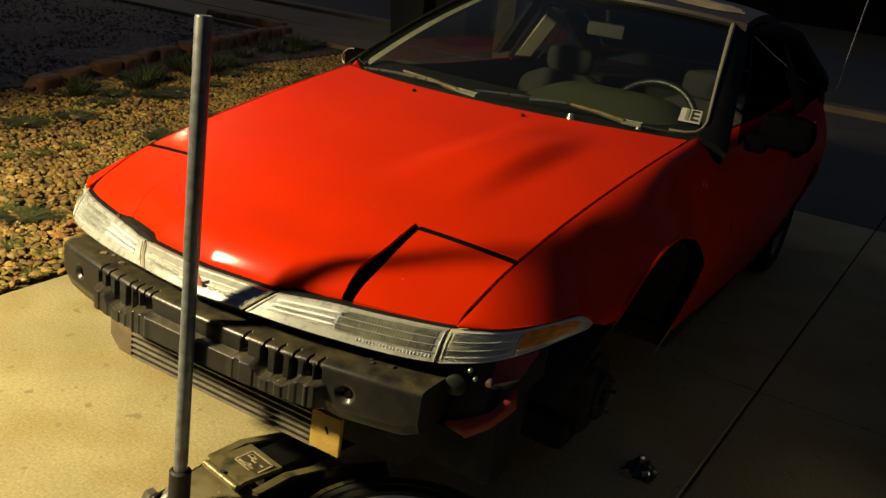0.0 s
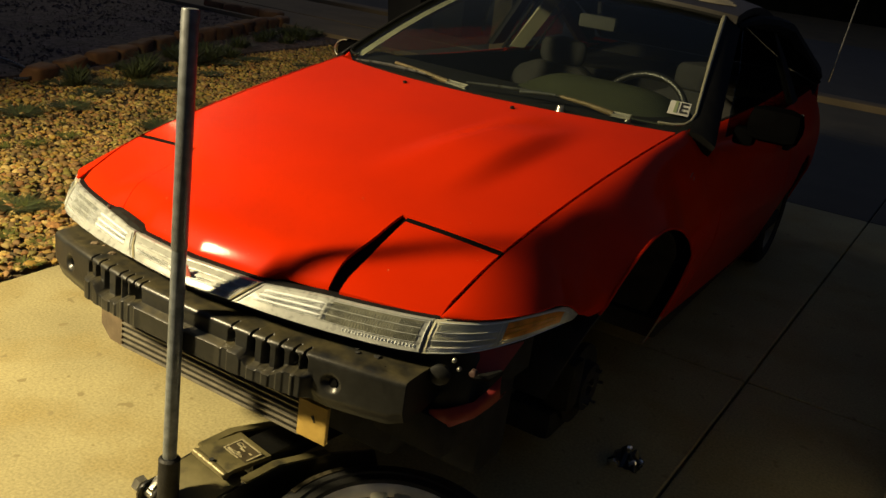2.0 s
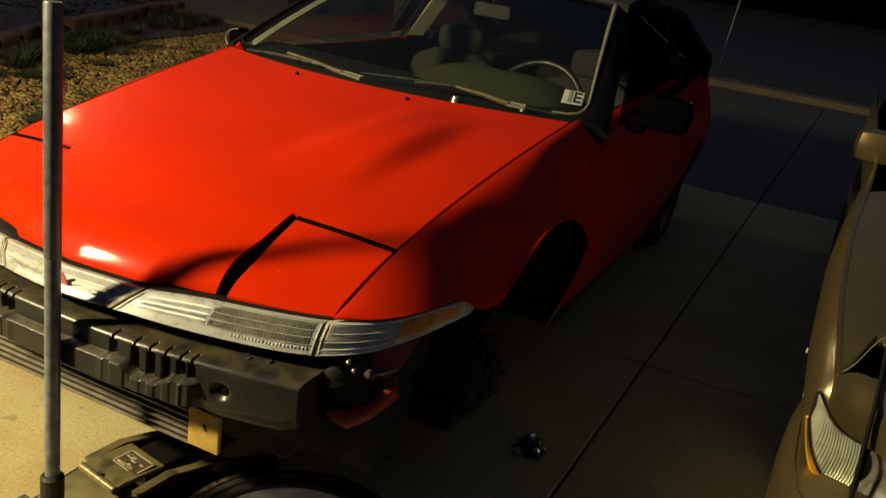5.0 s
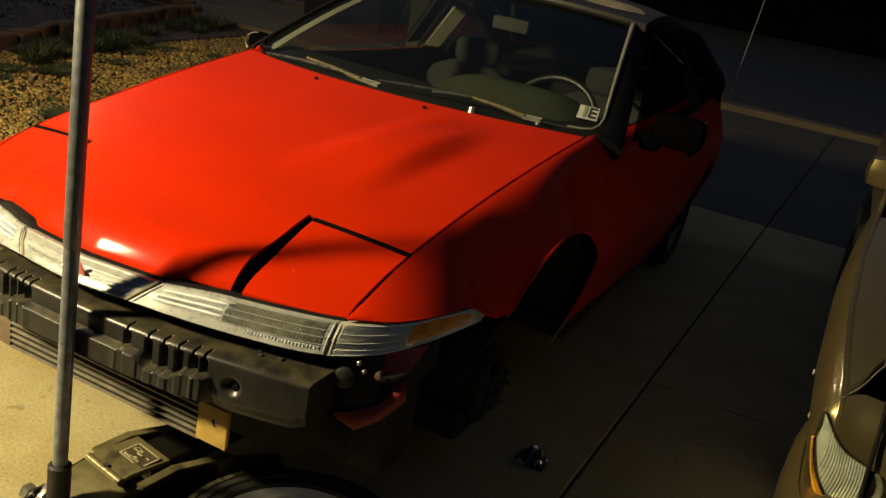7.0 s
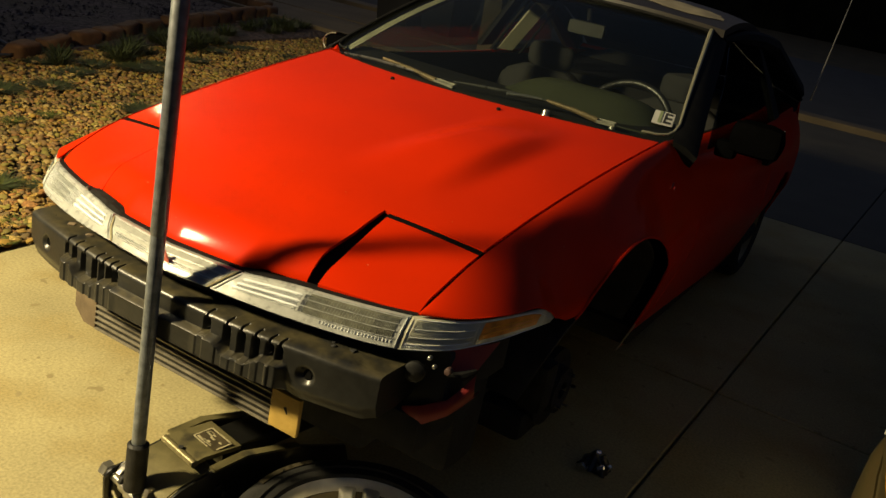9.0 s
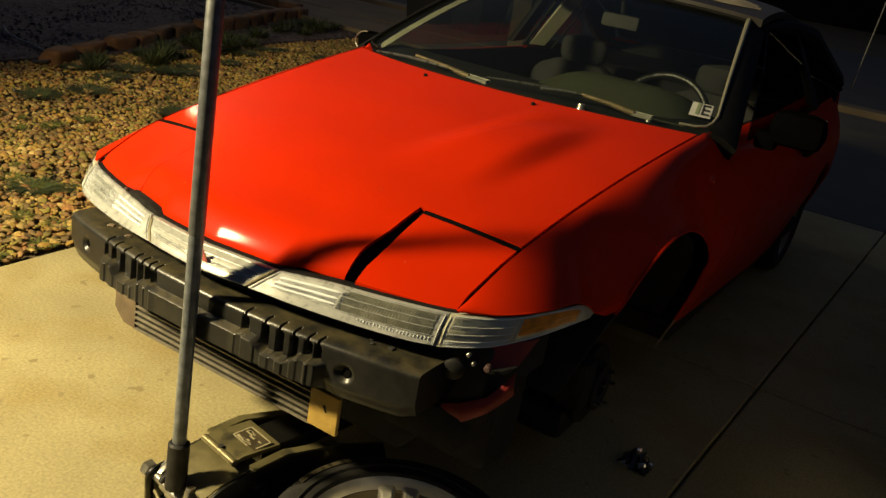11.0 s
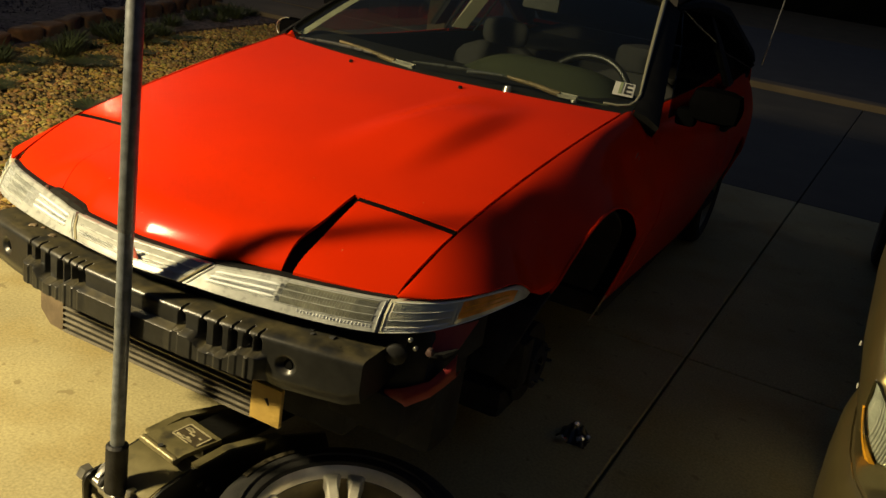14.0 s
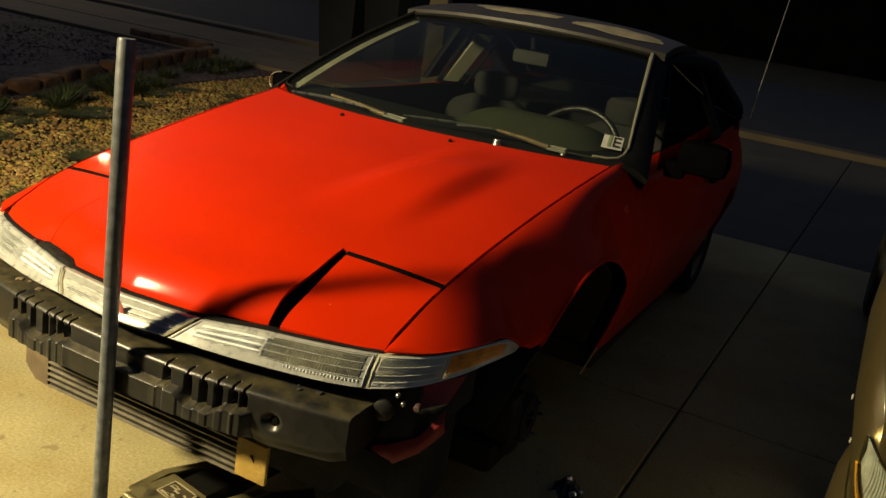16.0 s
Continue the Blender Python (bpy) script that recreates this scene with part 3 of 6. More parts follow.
for s in (-1, 1):
    bm = B()
    rows = []
    ys = [0.150 + 0.40 * i / 16 for i in range(17)] + [0.552 + 0.9 * 0.5 * (1 - math.cos(math.pi * i / 40)) for i in range(41)] + [1.46, 1.5, 1.56]
    ys = sorted(set(ys))
    for y in ys:
        xs = seam_x(y) if y < 1.41 else 0.688 + (y - 1.41) * 0.05
        zs = itp(*PY, min(y, 1.42)) - itp(*CY, min(y, 1.4)) * xs * xs + (0.0 if y < 1.4 else -(y - 1.4) * 0.0)
        zb = fender_bottom(y)
        row = []
        # shoulder: leaves the seam along the hood, turns over within a hand's width and runs into the flank
        zd = max(zb, zs - lerp(0.16, 0.25, smooth(0.3, 1.0, y)))
        A, D = Vector((xs, zs)), Vector((max(body_side(y, zd), xs + 0.01), zd))
        D.x = max(xs + 0.006, min(D.x, itp([.1, .143, .215, .33, .5, .6], [.575, .604, .683, .738, .778, 1.2], y)))
        w = smooth(0.35, 0.72, y)
        c1 = (A.lerp(D, 0.30) + Vector((0, 0.003))).lerp(A + Vector((0.046, -0.013)), w)
        c2_ = (A.lerp(D, 0.66) + Vector((0.003, 0.003))).lerp(A.lerp(D, 0.40) + Vector((0.010, 0.010)), w)
        for k in range(35):
            if k <= 22:
                t = (k / 22) ** 1.3
                q = A * (1 - t) ** 3 + c1 * 3 * t * (1 - t) ** 2 + c2_ * 3 * t * t * (1 - t) + D * t ** 3
                row.append((s * q.x, y, q.y))
            else:
                z = lerp(zd, zb, (k - 22) / 12)
                row.append((s * (D.x if zd == zb else body_side(y, z)), y, z))
        rows.append(row)
    sheet(bm, rows, 0.004, Vector((-s * 0.4, 0, -0.9)))
    part("fender", bm, RED, car, "red front fender with an open wheel arch")
    bm = B()
    tube(bm, [(s * (body_side(ARCH_Y + ARCH_R * math.cos(a), ARCH_Z + ARCH_R * math.sin(a)) + 0.001), ARCH_Y + ARCH_R * math.cos(a), ARCH_Z + ARCH_R * math.sin(a)) for a in [radians(2 + 140 * k / 36) for k in range(37)]], 0.0045, 6)
    part("arch_lip", bm, RED, car)
    bm = B()
    tube(bm, [(s * (body_side(ARCH_Y + ARCH_R * math.cos(a), ARCH_Z + ARCH_R * math.sin(a)) + 0.002), ARCH_Y + ARCH_R * math.cos(a), ARCH_Z + ARCH_R * math.sin(a)) for a in [radians(-13 + 50 * k / 14) for k in range(15)]], 0.0032, 6)
    part("arch_edge", bm, PATCH, car, "pale line along the rear edge of the wheel arch")
    # dark arch liner
    bm = B()
    rows = []
    for i in range(25):
        a = math.pi * (0.02 + 0.96 * i / 24)
        rows.append([(s * x, ARCH_Y + (ARCH_R - 0.012) * math.cos(a), ARCH_Z + (ARCH_R - 0.012) * math.sin(a)) for x in (0.42, 0.5, 0.6, 0.68, body_side(ARCH_Y, ARCH_Z + (ARCH_R - 0.012) * math.sin(a)) - 0.03)])
    sheet(bm, rows, 0.01)
    part("wheel_arch_liner", bm, BAY, car, "black wheel arch liner")

# doors and rear body side
def side_panel(name, y0, y1, s, label, mat=RED, n=26):
    bm = B()
    rows = []
    for i in range(n + 1):
        y = lerp(y0, y1, i / n)
        zt = itp([1.5, 2.2, 3.0, 3.6, 4.1, 4.36], [.90, .905, .925, .95, .93, .86], y)
        zb = max(0.17 if y < 4.0 else 0.3, arch_z(y, REAR_AXLE, 0.345))
        row = []
        for k in range(19):
            t = k / 18
            z = lerp(zt, zb, t)
            f = min(1, (zt - z) / 0.10)
            x = body_side(y, z) - 0.05 * (1 - math.sqrt(max(0, 1 - (1 - f) ** 2)))
            # the door's leading edge follows the fender's flatter shoulder
            x -= 0.03 * (1 - smooth(1.572, 2.1, y)) * math.sin(math.pi * min(1, max(0, (z - 0.66) / 0.25)))
            row.append((s * x, y, z))
        rows.append(row)
    sheet(bm, rows, 0.008, Vector((-s, 0, 0)))
    return part(name, bm, mat, car, label)


for s in (-1, 1):
    side_panel("door", 1.572, 2.83, s, "long red coupe door")
    side_panel("rear_quarter", 2.84, 4.34, s, "red rear quarter panel", n=40)
    bm = B()
    rows = []
    for i in range(21):
        a = math.pi * (0.0 + i / 20)
        rows.append([(s * x, REAR_AXLE + 0.335 * math.cos(a), ARCH_Z + 0.335 * math.sin(a)) for x in (0.5, 0.6, 0.68, body_side(REAR_AXLE, ARCH_Z + 0.335 * math.sin(a)) - 0.03)])
    sheet(bm, rows, 0.01)
    part("wheel_arch_liner", bm, BAY, car)
bm = B()
rows = []
for y, z in ((4.30, .3), (4.36, .45), (4.38, .6), (4.36, .82), (4.2, .955), (4.02, .975)):
    rows.append([(lerp(-0.70, 0.70, j / 12), y - 0.06 * (abs(lerp(-1, 1, j / 12)) ** 3), z) for j in range(13)])
sheet(bm, rows, 0.02)
part("tailgate", bm, RED, car, "red rear deck")
bm = B()
box(bm, (0, 2.6, 0.22), (1.5, 2.3, 0.08), 0.02)
part("floor_pan", bm, BAY, car, "dark underbody")


# windshield, roof, pillars
WS_B = lambda x: Vector((x, 1.235 + 0.40 * x * x, 0.925 - 0.03 * x * x))
WS_T = lambda x: Vector((x, 2.10 + 0.28 * x * x, 1.285 - 0.09 * x * x))


def ws(u, v, inset=0.0):
    """u from -1 to 1 across, v from 0 at the base to 1 at the top."""
    a, b = WS_B(u * 0.715), WS_T(u * 0.552)
    p = a.lerp(b, v)
    p += Vector((0, -0.35, 0.93)).normalized() * (0.030 * math.sin(math.pi * v) * (1 - 0.3 * u * u))
    return p


bm = B()
sheet(bm, [[ws(lerp(-1, 1, j / 24), i / 16) for j in range(25)] for i in range(17)], 0.005, Vector((0, 0.3, -0.9)))
wg = part("windshield", bm, GLASS, car, "laminated windshield glass")
wg.visible_shadow = False
# black glass border and pale seal
for s in (-1, 1):
    bm = B()
    # the seal turns in along the foot of the glass
    foot = [(0.86, 0.030), (0.92, 0.032), (0.965, 0.045), (0.988, 0.075)] + [(1.0, lerp(0.12, 1.0, i / 18)) for i in range(19)]
    tube(bm, [ws(s * u, v) + Vector((0, -0.004, 0.006)) for u, v in foot], [lerp(0.004, 0.010, i / 22) for i in range(23)], 8)
    part("windshield_side_seal", bm, SEAL if s > 0 else BLACK_TRIM, car, "pale weathered seal of the windshield" if s > 0 else "black seal of the windshield")
bm = B()
rows = [[ws(-0.945, lerp(0.05, 0.95, i / 16)) + Vector((w, 0.03, -0.016)) for w in (-0.017, 0.0, 0.017)] for i in range(17)]
sheet(bm, rows, 0.012, Vector((-0.5, 0.8, -0.1)))
part("inner_pillar_trim", bm, PILLAR, car, "beige inner trim of the windshield pillar")
bm = B()
tube(bm, [ws(lerp(-0.985, 0.985, i / 24), 0.99) + Vector((0, -0.004, 0.006)) for i in range(25)], 0.006, 8)
part("windshield_top_seal", bm, BLACK_TRIM, car, "dark seal along the windshield top")
for s in (-1, 1):
    bm = B()
    rings = []
    for i in range(15):
        p = ws(s * 1.0, i / 14)
        o = Vector((s * lerp(0.075, 0.06, i / 14), 0.05, -0.03))
        rings.append([p + Vector((-s * 0.006, 0, 0.012)), p + o * 0.45 + Vector((0, 0, 0.014)), p + o, p + o + Vector((-s * 0.02, 0.02, -0.04)), p + Vector((0, 0.02, -0.03))])
    loft(bm, rings)
    part("front_pillar", bm, BLACK_TRIM, car, "black windshield pillar")
def roof_at(u, t, lift=0.0):
    a = ws(u, 1.0) + Vector((0, 0.012, 0.006))
    x = u * lerp(0.60, 0.58, t)
    z = lerp(a.z, 1.275 - 0.10 * x * x, smooth(0, 1, t)) + 0.080 * math.sin(math.pi * min(1, 0.04 + 0.95 * t)) ** 0.8 * (1 - 0.22 * u ** 6)
    return Vector((x, lerp(a.y, 3.15, t), z + lift))


bm = B()
sheet(bm, [[roof_at(lerp(-1, 1, j / 24), i / 16) for j in range(25)] for i in range(17)], 0.03)
roof = part("roof", bm, BLACK_ROOF, car, "black roof with worn pale patches")
for u0, t0, ru, rt, sd in ((-0.18, 0.19, 0.34, 0.075, 1), (0.62, 0.16, 0.32, 0.085, 2)):
    bm = B()
    rim = []
    for k in range(40):
        a = 2 * math.pi * k / 40
        q = 1 + 0.35 * noise.noise((math.cos(a) * 1.4, math.sin(a) * 1.4, sd * 7)) + 0.15 * noise.noise((math.cos(a) * 4, math.sin(a) * 4, sd))
        rim.append((math.cos(a) * ru * q, math.sin(a) * rt * q))
    rings = [[bm.verts.new(roof_at(u0 + x * f, t0 + y * f, 0.002)) for x, y in rim] for f in (1.0, 0.66, 0.33)]
    mid = bm.verts.new(roof_at(u0, t0, 0.002))
    for ra, rb in zip(rings, rings[1:]):
        for k in range(40):
            bm.faces.new((ra[k], ra[(k + 1) % 40], rb[(k + 1) % 40], rb[k]))
    for k in range(40):
        bm.faces.new((rings[-1][k], rings[-1][(k + 1) % 40], mid))
    part("bare_patch", bm, PATCH, roof, "cream patch where the roof paint has worn off")
bm = B()
rows = []
for i in range(9):
    t = i / 8
    rows.append([(lerp(-1, 1, j / 12) * lerp(0.56, 0.62, t), lerp(3.15, 3.95, t), lerp(1.25, 0.99, t) + 0.03 * math.sin(math.pi * t)) for j in range(13)])
sheet(bm, rows, 0.006)
part("rear_window", bm, GLASS_REAR, car, "dark tinted rear window")
for s in (-1, 1):
    bm = B()
    sheet(bm, [[Vector((s * x, y, z)) for x, y, z in r] for r in (
        [(0.79, 1.62, 0.90), (0.795, 2.2, 0.905), (0.79, 2.80, 0.925)],
        [(0.70, 2.0, 1.10), (0.70, 2.35, 1.10), (0.695, 2.80, 1.10)],
        [(0.62, 2.25, 1.235), (0.62, 2.5, 1.245), (0.615, 2.80, 1.24)])], 0.005, Vector((-s, 0, 0)))
    part("door_window", bm, GLASS_DARK if s > 0 else GLASS, car, "side window glass").visible_shadow = s > 0
    bm = B()
    tube(bm, [(s * 0.585, 2.28, 1.235), (s * 0.615, 2.5, 1.255), (s * 0.62, 2.82, 1.25), (s * 0.61, 3.2, 1.22), (s * 0.68, 3.85, 0.99)], [0.012, 0.03, 0.035, 0.05, 0.07], 8)
    part("roof_rail", bm, BLACK_TRIM, car, "black roof rail and rear pillar")
    bm = B()
    sheet(bm, [[(s * 0.795, 2.80, 0.925), (s * 0.79, 2.93, 0.935)], [(s * 0.70, 2.80, 1.10), (s * 0.70, 2.90, 1.10)], [(s * 0.62, 2.80, 1.245), (s * 0.615, 2.88, 1.24)]], 0.03, Vector((-s, 0, 0)))
    part("centre_pillar", bm, BLACK_TRIM, car, "black door pillar")
    bm = B()
    sheet(bm, [[(s * 0.785, 2.93, 0.94), (s * 0.77, 3.7, 0.975)], [(s * 0.69, 2.90, 1.10), (s * 0.69, 3.5, 1.10)], [(s * 0.615, 2.88, 1.235), (s * 0.61, 3.25, 1.21)]], 0.005, Vector((-s, 0, 0)))
    part("quarter_window", bm, GLASS_DARK if s > 0 else GLASS, car, "fixed rear side glass").visible_shadow = s > 0
    # door mirrors
    mir = part("door_mirror", box(B(), ((0.925 if s > 0 else -0.838), 1.67, (0.965 if s > 0 else 0.905)), ((0.18, 0.10, 0.12) if s > 0 else (0.12, 0.09, 0.085)), 0.048 if s > 0 else 0.036), MIRROR_BLACK, car, "black door mirror shell")
    part("mirror_arm", box(B(), (s * 0.835, 1.68, 0.91), (0.07, 0.07, 0.06), 0.015), MIRROR_BLACK, mir)
    part("mirror_glass", box(B(), ((0.928 if s > 0 else -0.838), 1.718, (0.967 if s > 0 else 0.906)), ((0.14, 0.006, 0.09) if s > 0 else (0.09, 0.006, 0.06)), 0.002), STEEL, mir, "mirror glass")
    if s < 0:
        bm = B()
        tube(bm, [(-0.838 - 0.060 * math.cos(a), 1.625, 0.905 + 0.043 * math.sin(a)) for a in [radians(-40 + 13 * k) for k in range(11)]], 0.0022, 6)
        part("mirror_trim", bm, STEEL, mir, "bright trim edge of the mirror")
    part("door_handle", box(B(), (s * 0.85, 2.62, 0.78), (0.03, 0.19, 0.045), 0.01), BLACK_TRIM, car, "black door handle")


# ---- lamp strip across the nose ----
def lt(x):
    return itp([0, .2, .363, .6, .7, .735, .757, .768, .775], [.604, .604, .613, .613, .613, .615, .610, .597, .575], x)


def lb(x):
    return itp([0, .18, .36, .6, .665, .71, .75, .775], [.560, .559, .553, .547, .550, .557, .565, .570], x)


def face(x, f, out=0.0):
    """A point of the bulging lens face: f from 0 at its top to 1 at its lower edge, out: how far it stands proud."""
    ax, sg = abs(x), math.copysign(1, x)
    lean = 0.045 - 0.015 * smooth(0.50, 0.72, ax)
    mid = 0.45 * lean + 0.006
    fall = mid * f / 0.45 if f < 0.45 else lerp(mid, lean, (f - 0.45) / 0.55)
    slope = (lamp_y(ax + 0.004) - lamp_y(ax - 0.004)) / 0.008
    n = Vector((sg * slope, -1)).normalized()
    slant = sg * 0.048 * (0.5 - f) * math.exp(-((ax - 0.187) / 0.05) ** 2)
    return Vector((x + slant + n.x * out, lamp_y(ax) - fall + n.y * out, lerp(lt(ax), lb(ax), f)))


def lens_body(x0, x1, n, depth=0.03):
    bm = B()
    rings = []
    for i in range(n + 1):
        x = lerp(x0, x1, i / n)
        ring = [face(x, f) for f in (0, 0.15, 0.3, 0.45, 0.65, 0.85, 1)]
        rings.append(ring + [ring[-1] + Vector((0, depth, -0.004)), ring[0] + Vector((0, depth, -0.002))])
    loft(bm, rings)
    return bm


def lens_line(x0, x1, f0, f1, r, out=0.001, n=24, seg=6):
    """A thin raised line on the lens face, fading at its ends."""
    bm = B()
    tube(bm, [face(lerp(x0, x1, i / n), lerp(f0, f1, i / n), out) for i in range(n + 1)], [r * 0.15] + [r] * (n - 1) + [r * 0.15], seg)
    return bm


def lens_patch(x0, x1, f0, f1, out, n=16):
    """A shallow raised field on the lens face."""
    bm = B()
    rings = []
    for i in range(n + 1):
        x = lerp(x0, x1, i / n)
        rings.append([face(x, lerp(f0, f1, k / 5), out) for k in range(6)] + [face(x, lerp(f1, f0, k / 5), -0.002) for k in range(6)])
    loft(bm, rings)
    return bm


def lens_ticks(x0, x1, n, f0, f1, r, out=0.001, skip=None):
    """Many fine upright flutes between two heights of the lens."""
    bm = B()
    for i in range(n):
        x = lerp(x0, x1, i / (n - 1))
        if skip and skip[0] < abs(x) < skip[1] and i % 2:
            continue
        tube(bm, [face(x, lerp(f0, f1, k / 2), out) for k in range(3)], r, 4)
    return bm


garnish = part("centre_garnish", lens_body(-0.183, 0.183, 40), GARNISH, car, "cream clear centre garnish between the lamps")
for f, r in ((0.05, 0.0022), (0.30, 0.0026), (0.48, 0.0022), (0.66, 0.0026), (0.95, 0.0020)):
    part("rib", lens_line(-0.172, 0.172, f, f, r), LENS_CLEAR, garnish)
for s in (-1, 1):
    part("end_border", lens_line(s * 0.181, s * 0.181, 0.0, 1.0, 0.0030, n=8), PAPER, garnish, "yellowed end edge of the garnish")
    part("fine_flutes", lens_ticks(s * 0.04, s * 0.165, 40, 0.52, 0.62, 0.0006), LENS_RIB, garnish)
bm = B()
for d0, d1, k in ((0.0, 0.0012, 1.0), (0.0012, 0.002, 0.8)):      # a plain red three-cornered badge
    loft(bm, [[Vector((0.028 + 0.017 * k * math.cos(radians(g)), -0.032 - d, 0.588 + 0.017 * k * math.sin(radians(g)))) for g in (82, 98, 202, 218, 322, 338)] for d in (d0, d1)])
part("badge", bm, EMBLEM, garnish, "small plain red badge", smooth=False)
for s in (-1, 1):
    lamp = part("turn_lamp", lens_body(s * 0.190, s * 0.593, 44), LENS_CLEAR, car, "clear ribbed front turn lamp")
    # left reflector and flutes get paler colours, standing in for direct lamp light
    if s > 0:
        part("reflector", lens_patch(0.385, 0.578, 0.09, 0.69, 0.0012), LENS_GREY, lamp, "dark reflector behind the ribbed lens")
    else:
        for f in (0.13, 0.33, 0.53):
            part("reflector", lens_patch(-0.40, -0.572, f, f + 0.11, 0.0006), FLUTE, lamp, "reflector row coloured paler for the light it faces")
    for f in (0.20, 0.38, 0.56):
        part("bright_rib", lens_line(s * 0.215, s * 0.374, f, f, 0.0030, 0.0006, 16, 8), LENS_RIB, lamp)
    for f in (0.07, 0.27, 0.47, 0.69):
        part("lens_rib", lens_line(s * 0.366, s * 0.586, f, f, 0.0010, 0.0016), LENS_CLEAR, lamp)
    tagged(part("lens_fluting", lens_ticks(s * 0.375, s * 0.576, 62, 0.13, 0.70, 0.0007, 0.0015, (0.42, 0.535)), FLUTE if s > 0 else LENS_RIB, lamp), kind="stuff")
    tagged(part("clear_fluting", lens_ticks(s * 0.222, s * 0.366, 48, 0.14, 0.66, 0.0007, 0.0020), LENS_RIB, lamp), kind="stuff")
    tagged(part("lower_fluting", lens_ticks(s * 0.43, s * 0.578, 22, 0.76, 0.85, 0.0018, 0.0003), LENS_RIB, lamp), kind="stuff")
    for f in (0.03, 0.97):
        part("lens_border", lens_line(s * 0.200, s * 0.590, f, f, 0.0011), LENS_CLEAR, lamp)
    part("lens_border", lens_line(s * 0.589, s * 0.589, 0.02, 0.98, 0.0024, n=8), LENS_CLEAR, lamp)
    part("lens_border", lens_line(s * 0.196, s * 0.196, 0.02, 0.98, 0.0018, n=8), LENS_CLEAR, lamp)
    corner = part("corner_lamp", lens_body(s * 0.596, s * 0.7755, 40), LENS_CORNER, car, "clear ribbed wrap-round corner lamp")
    part("amber_lens", lens_patch(s * 0.712, s * 0.766, 0.11, 0.76, 0.0012, 24), AMBER, corner, "amber side marker lens")
    for f in (0.34, 0.55):
        part("amber_rib", lens_line(s * 0.714, s * 0.762, f, f, 0.0008, 0.0016), AMBER_RIB, corner)
    for f, r in ((0.05, 0.0009), (0.33, 0.0006), (0.58, 0.0006), (0.80, 0.0008), (0.96, 0.0010)):
        part("lens_rib", lens_line(s * 0.604, s * (0.772 if f in (0.05, 0.96) else 0.705), f, f, r), LENS_RIB, corner)
    tagged(part("lower_fluting", lens_ticks(s * 0.604, s * 0.70, 34, 0.78, 0.92, 0.0010, 0.0004), LENS_RIB, corner), kind="stuff")
    tagged(part("corner_fluting", lens_ticks(s * 0.608, s * 0.704, 40, 0.10, 0.74, 0.0006, 0.0002), FLUTE, corner), kind="stuff")
    for x in (0.600, 0.709):
        part("lens_divider", lens_line(s * x, s * x, 0.05, 0.95, 0.0012, n=8), LENS_CORNER, corner)
bm = B()
loft(bm, [[(x, lamp_y(x) + 0.03, lt(abs(x)) - 0.012), (x, lamp_y(x) + 0.004, lb(abs(x)) - 0.01), (x, lamp_y(x) + 0.03, 0.45), (x, lamp_y(x) + 0.12, 0.45), (x, lamp_y(x) + 0.12, lt(abs(x)) - 0.01)] for x in [lerp(-0.72, 0.72, i / 30) for i in range(31)]])
part("front_panel", bm, BAY, car, "black radiator support panel")

# black rubber seal in the gap between the lamp strip and the panels above it
bm = B()
seal_x = [lerp(-0.60, 0.60, i / 60) for i in range(61)]
loft(bm, [[(x, lamp_y(x) + a, lt(abs(x)) + c) for a, c in ((0.008, -0.003), (0.009, 0.0025), (0.030, 0.0025), (0.030, -0.003))] for x in seal_x])
part("lamp_seal", bm, BLACK_TRIM, car, "black rubber seal above the lamps")
# a foam wedge fills the dip of the hood's edge beside the centre garnish
bm = B()
rings = []
for i in range(25):
    x = lerp(0.186, 0.372, i / 24)
    h = itp([.186, .21, .25, .30, .35, .372], [.002, .009, .013, .012, .008, .002], x)
    y, z = lamp_y(x) + 0.004, lt(x) - 0.003
    rings.append([(-x, y, z), (-x, y + 0.002 + 0.002 * math.sin(x * 90), z + 0.55 * h), (-x, y + 0.008, z + h), (-x, y + 0.03, z + h), (-x, y + 0.03, z)])
loft(bm, rings)
foam = part("foam_wedge", bm, FOAM, car, "dark grey foam wedge above the lamp")
part("clip", box(B(), (-0.364, lamp_y(0.364) + 0.004, lt(0.364) + 0.006), (0.007, 0.005, 0.009), 0.0015), STEEL, foam, "small bright clip")

# ---- bumper beam ----
BEAM_X = 0.04
SLOTS = {1: (.150, .206, .246, .283, .319, .345), -1: (.148, .172, .200, .228, .276, .316, .354)}
HOLE_U = {1: 0.412, -1: 0.468}


def beam_y(x):
    """Front edge of the beam's top, in plan."""
    return -0.052 + 0.30 * abs(x - BEAM_X) ** 2.4


def stamp(u):
    """Along the beam: depth of the cut slots, of the flutes under them, and how far the ledge drops."""
    row, au = SLOTS[1 if u > 0 else -1], abs(u)
    slot = max(1 - smooth(0.0016, 0.0034, abs(au - c)) for c in row)
    flute = max((1 - smooth(0.0065, 0.0120, abs(au - c - 0.003))) * (1.0 if k % 2 else 0.72) for k, c in enumerate(row))
    mid = 0.5 * (row[0] + row[-1])
    tray = 1 - smooth(0.030, 0.062, abs(au - mid))
    inside = smooth(row[0] - 0.03, row[0], au) * (1 - smooth(row[-1] + 0.004, row[-1] + 0.012, au))
    return slot, flute * inside, tray, inside


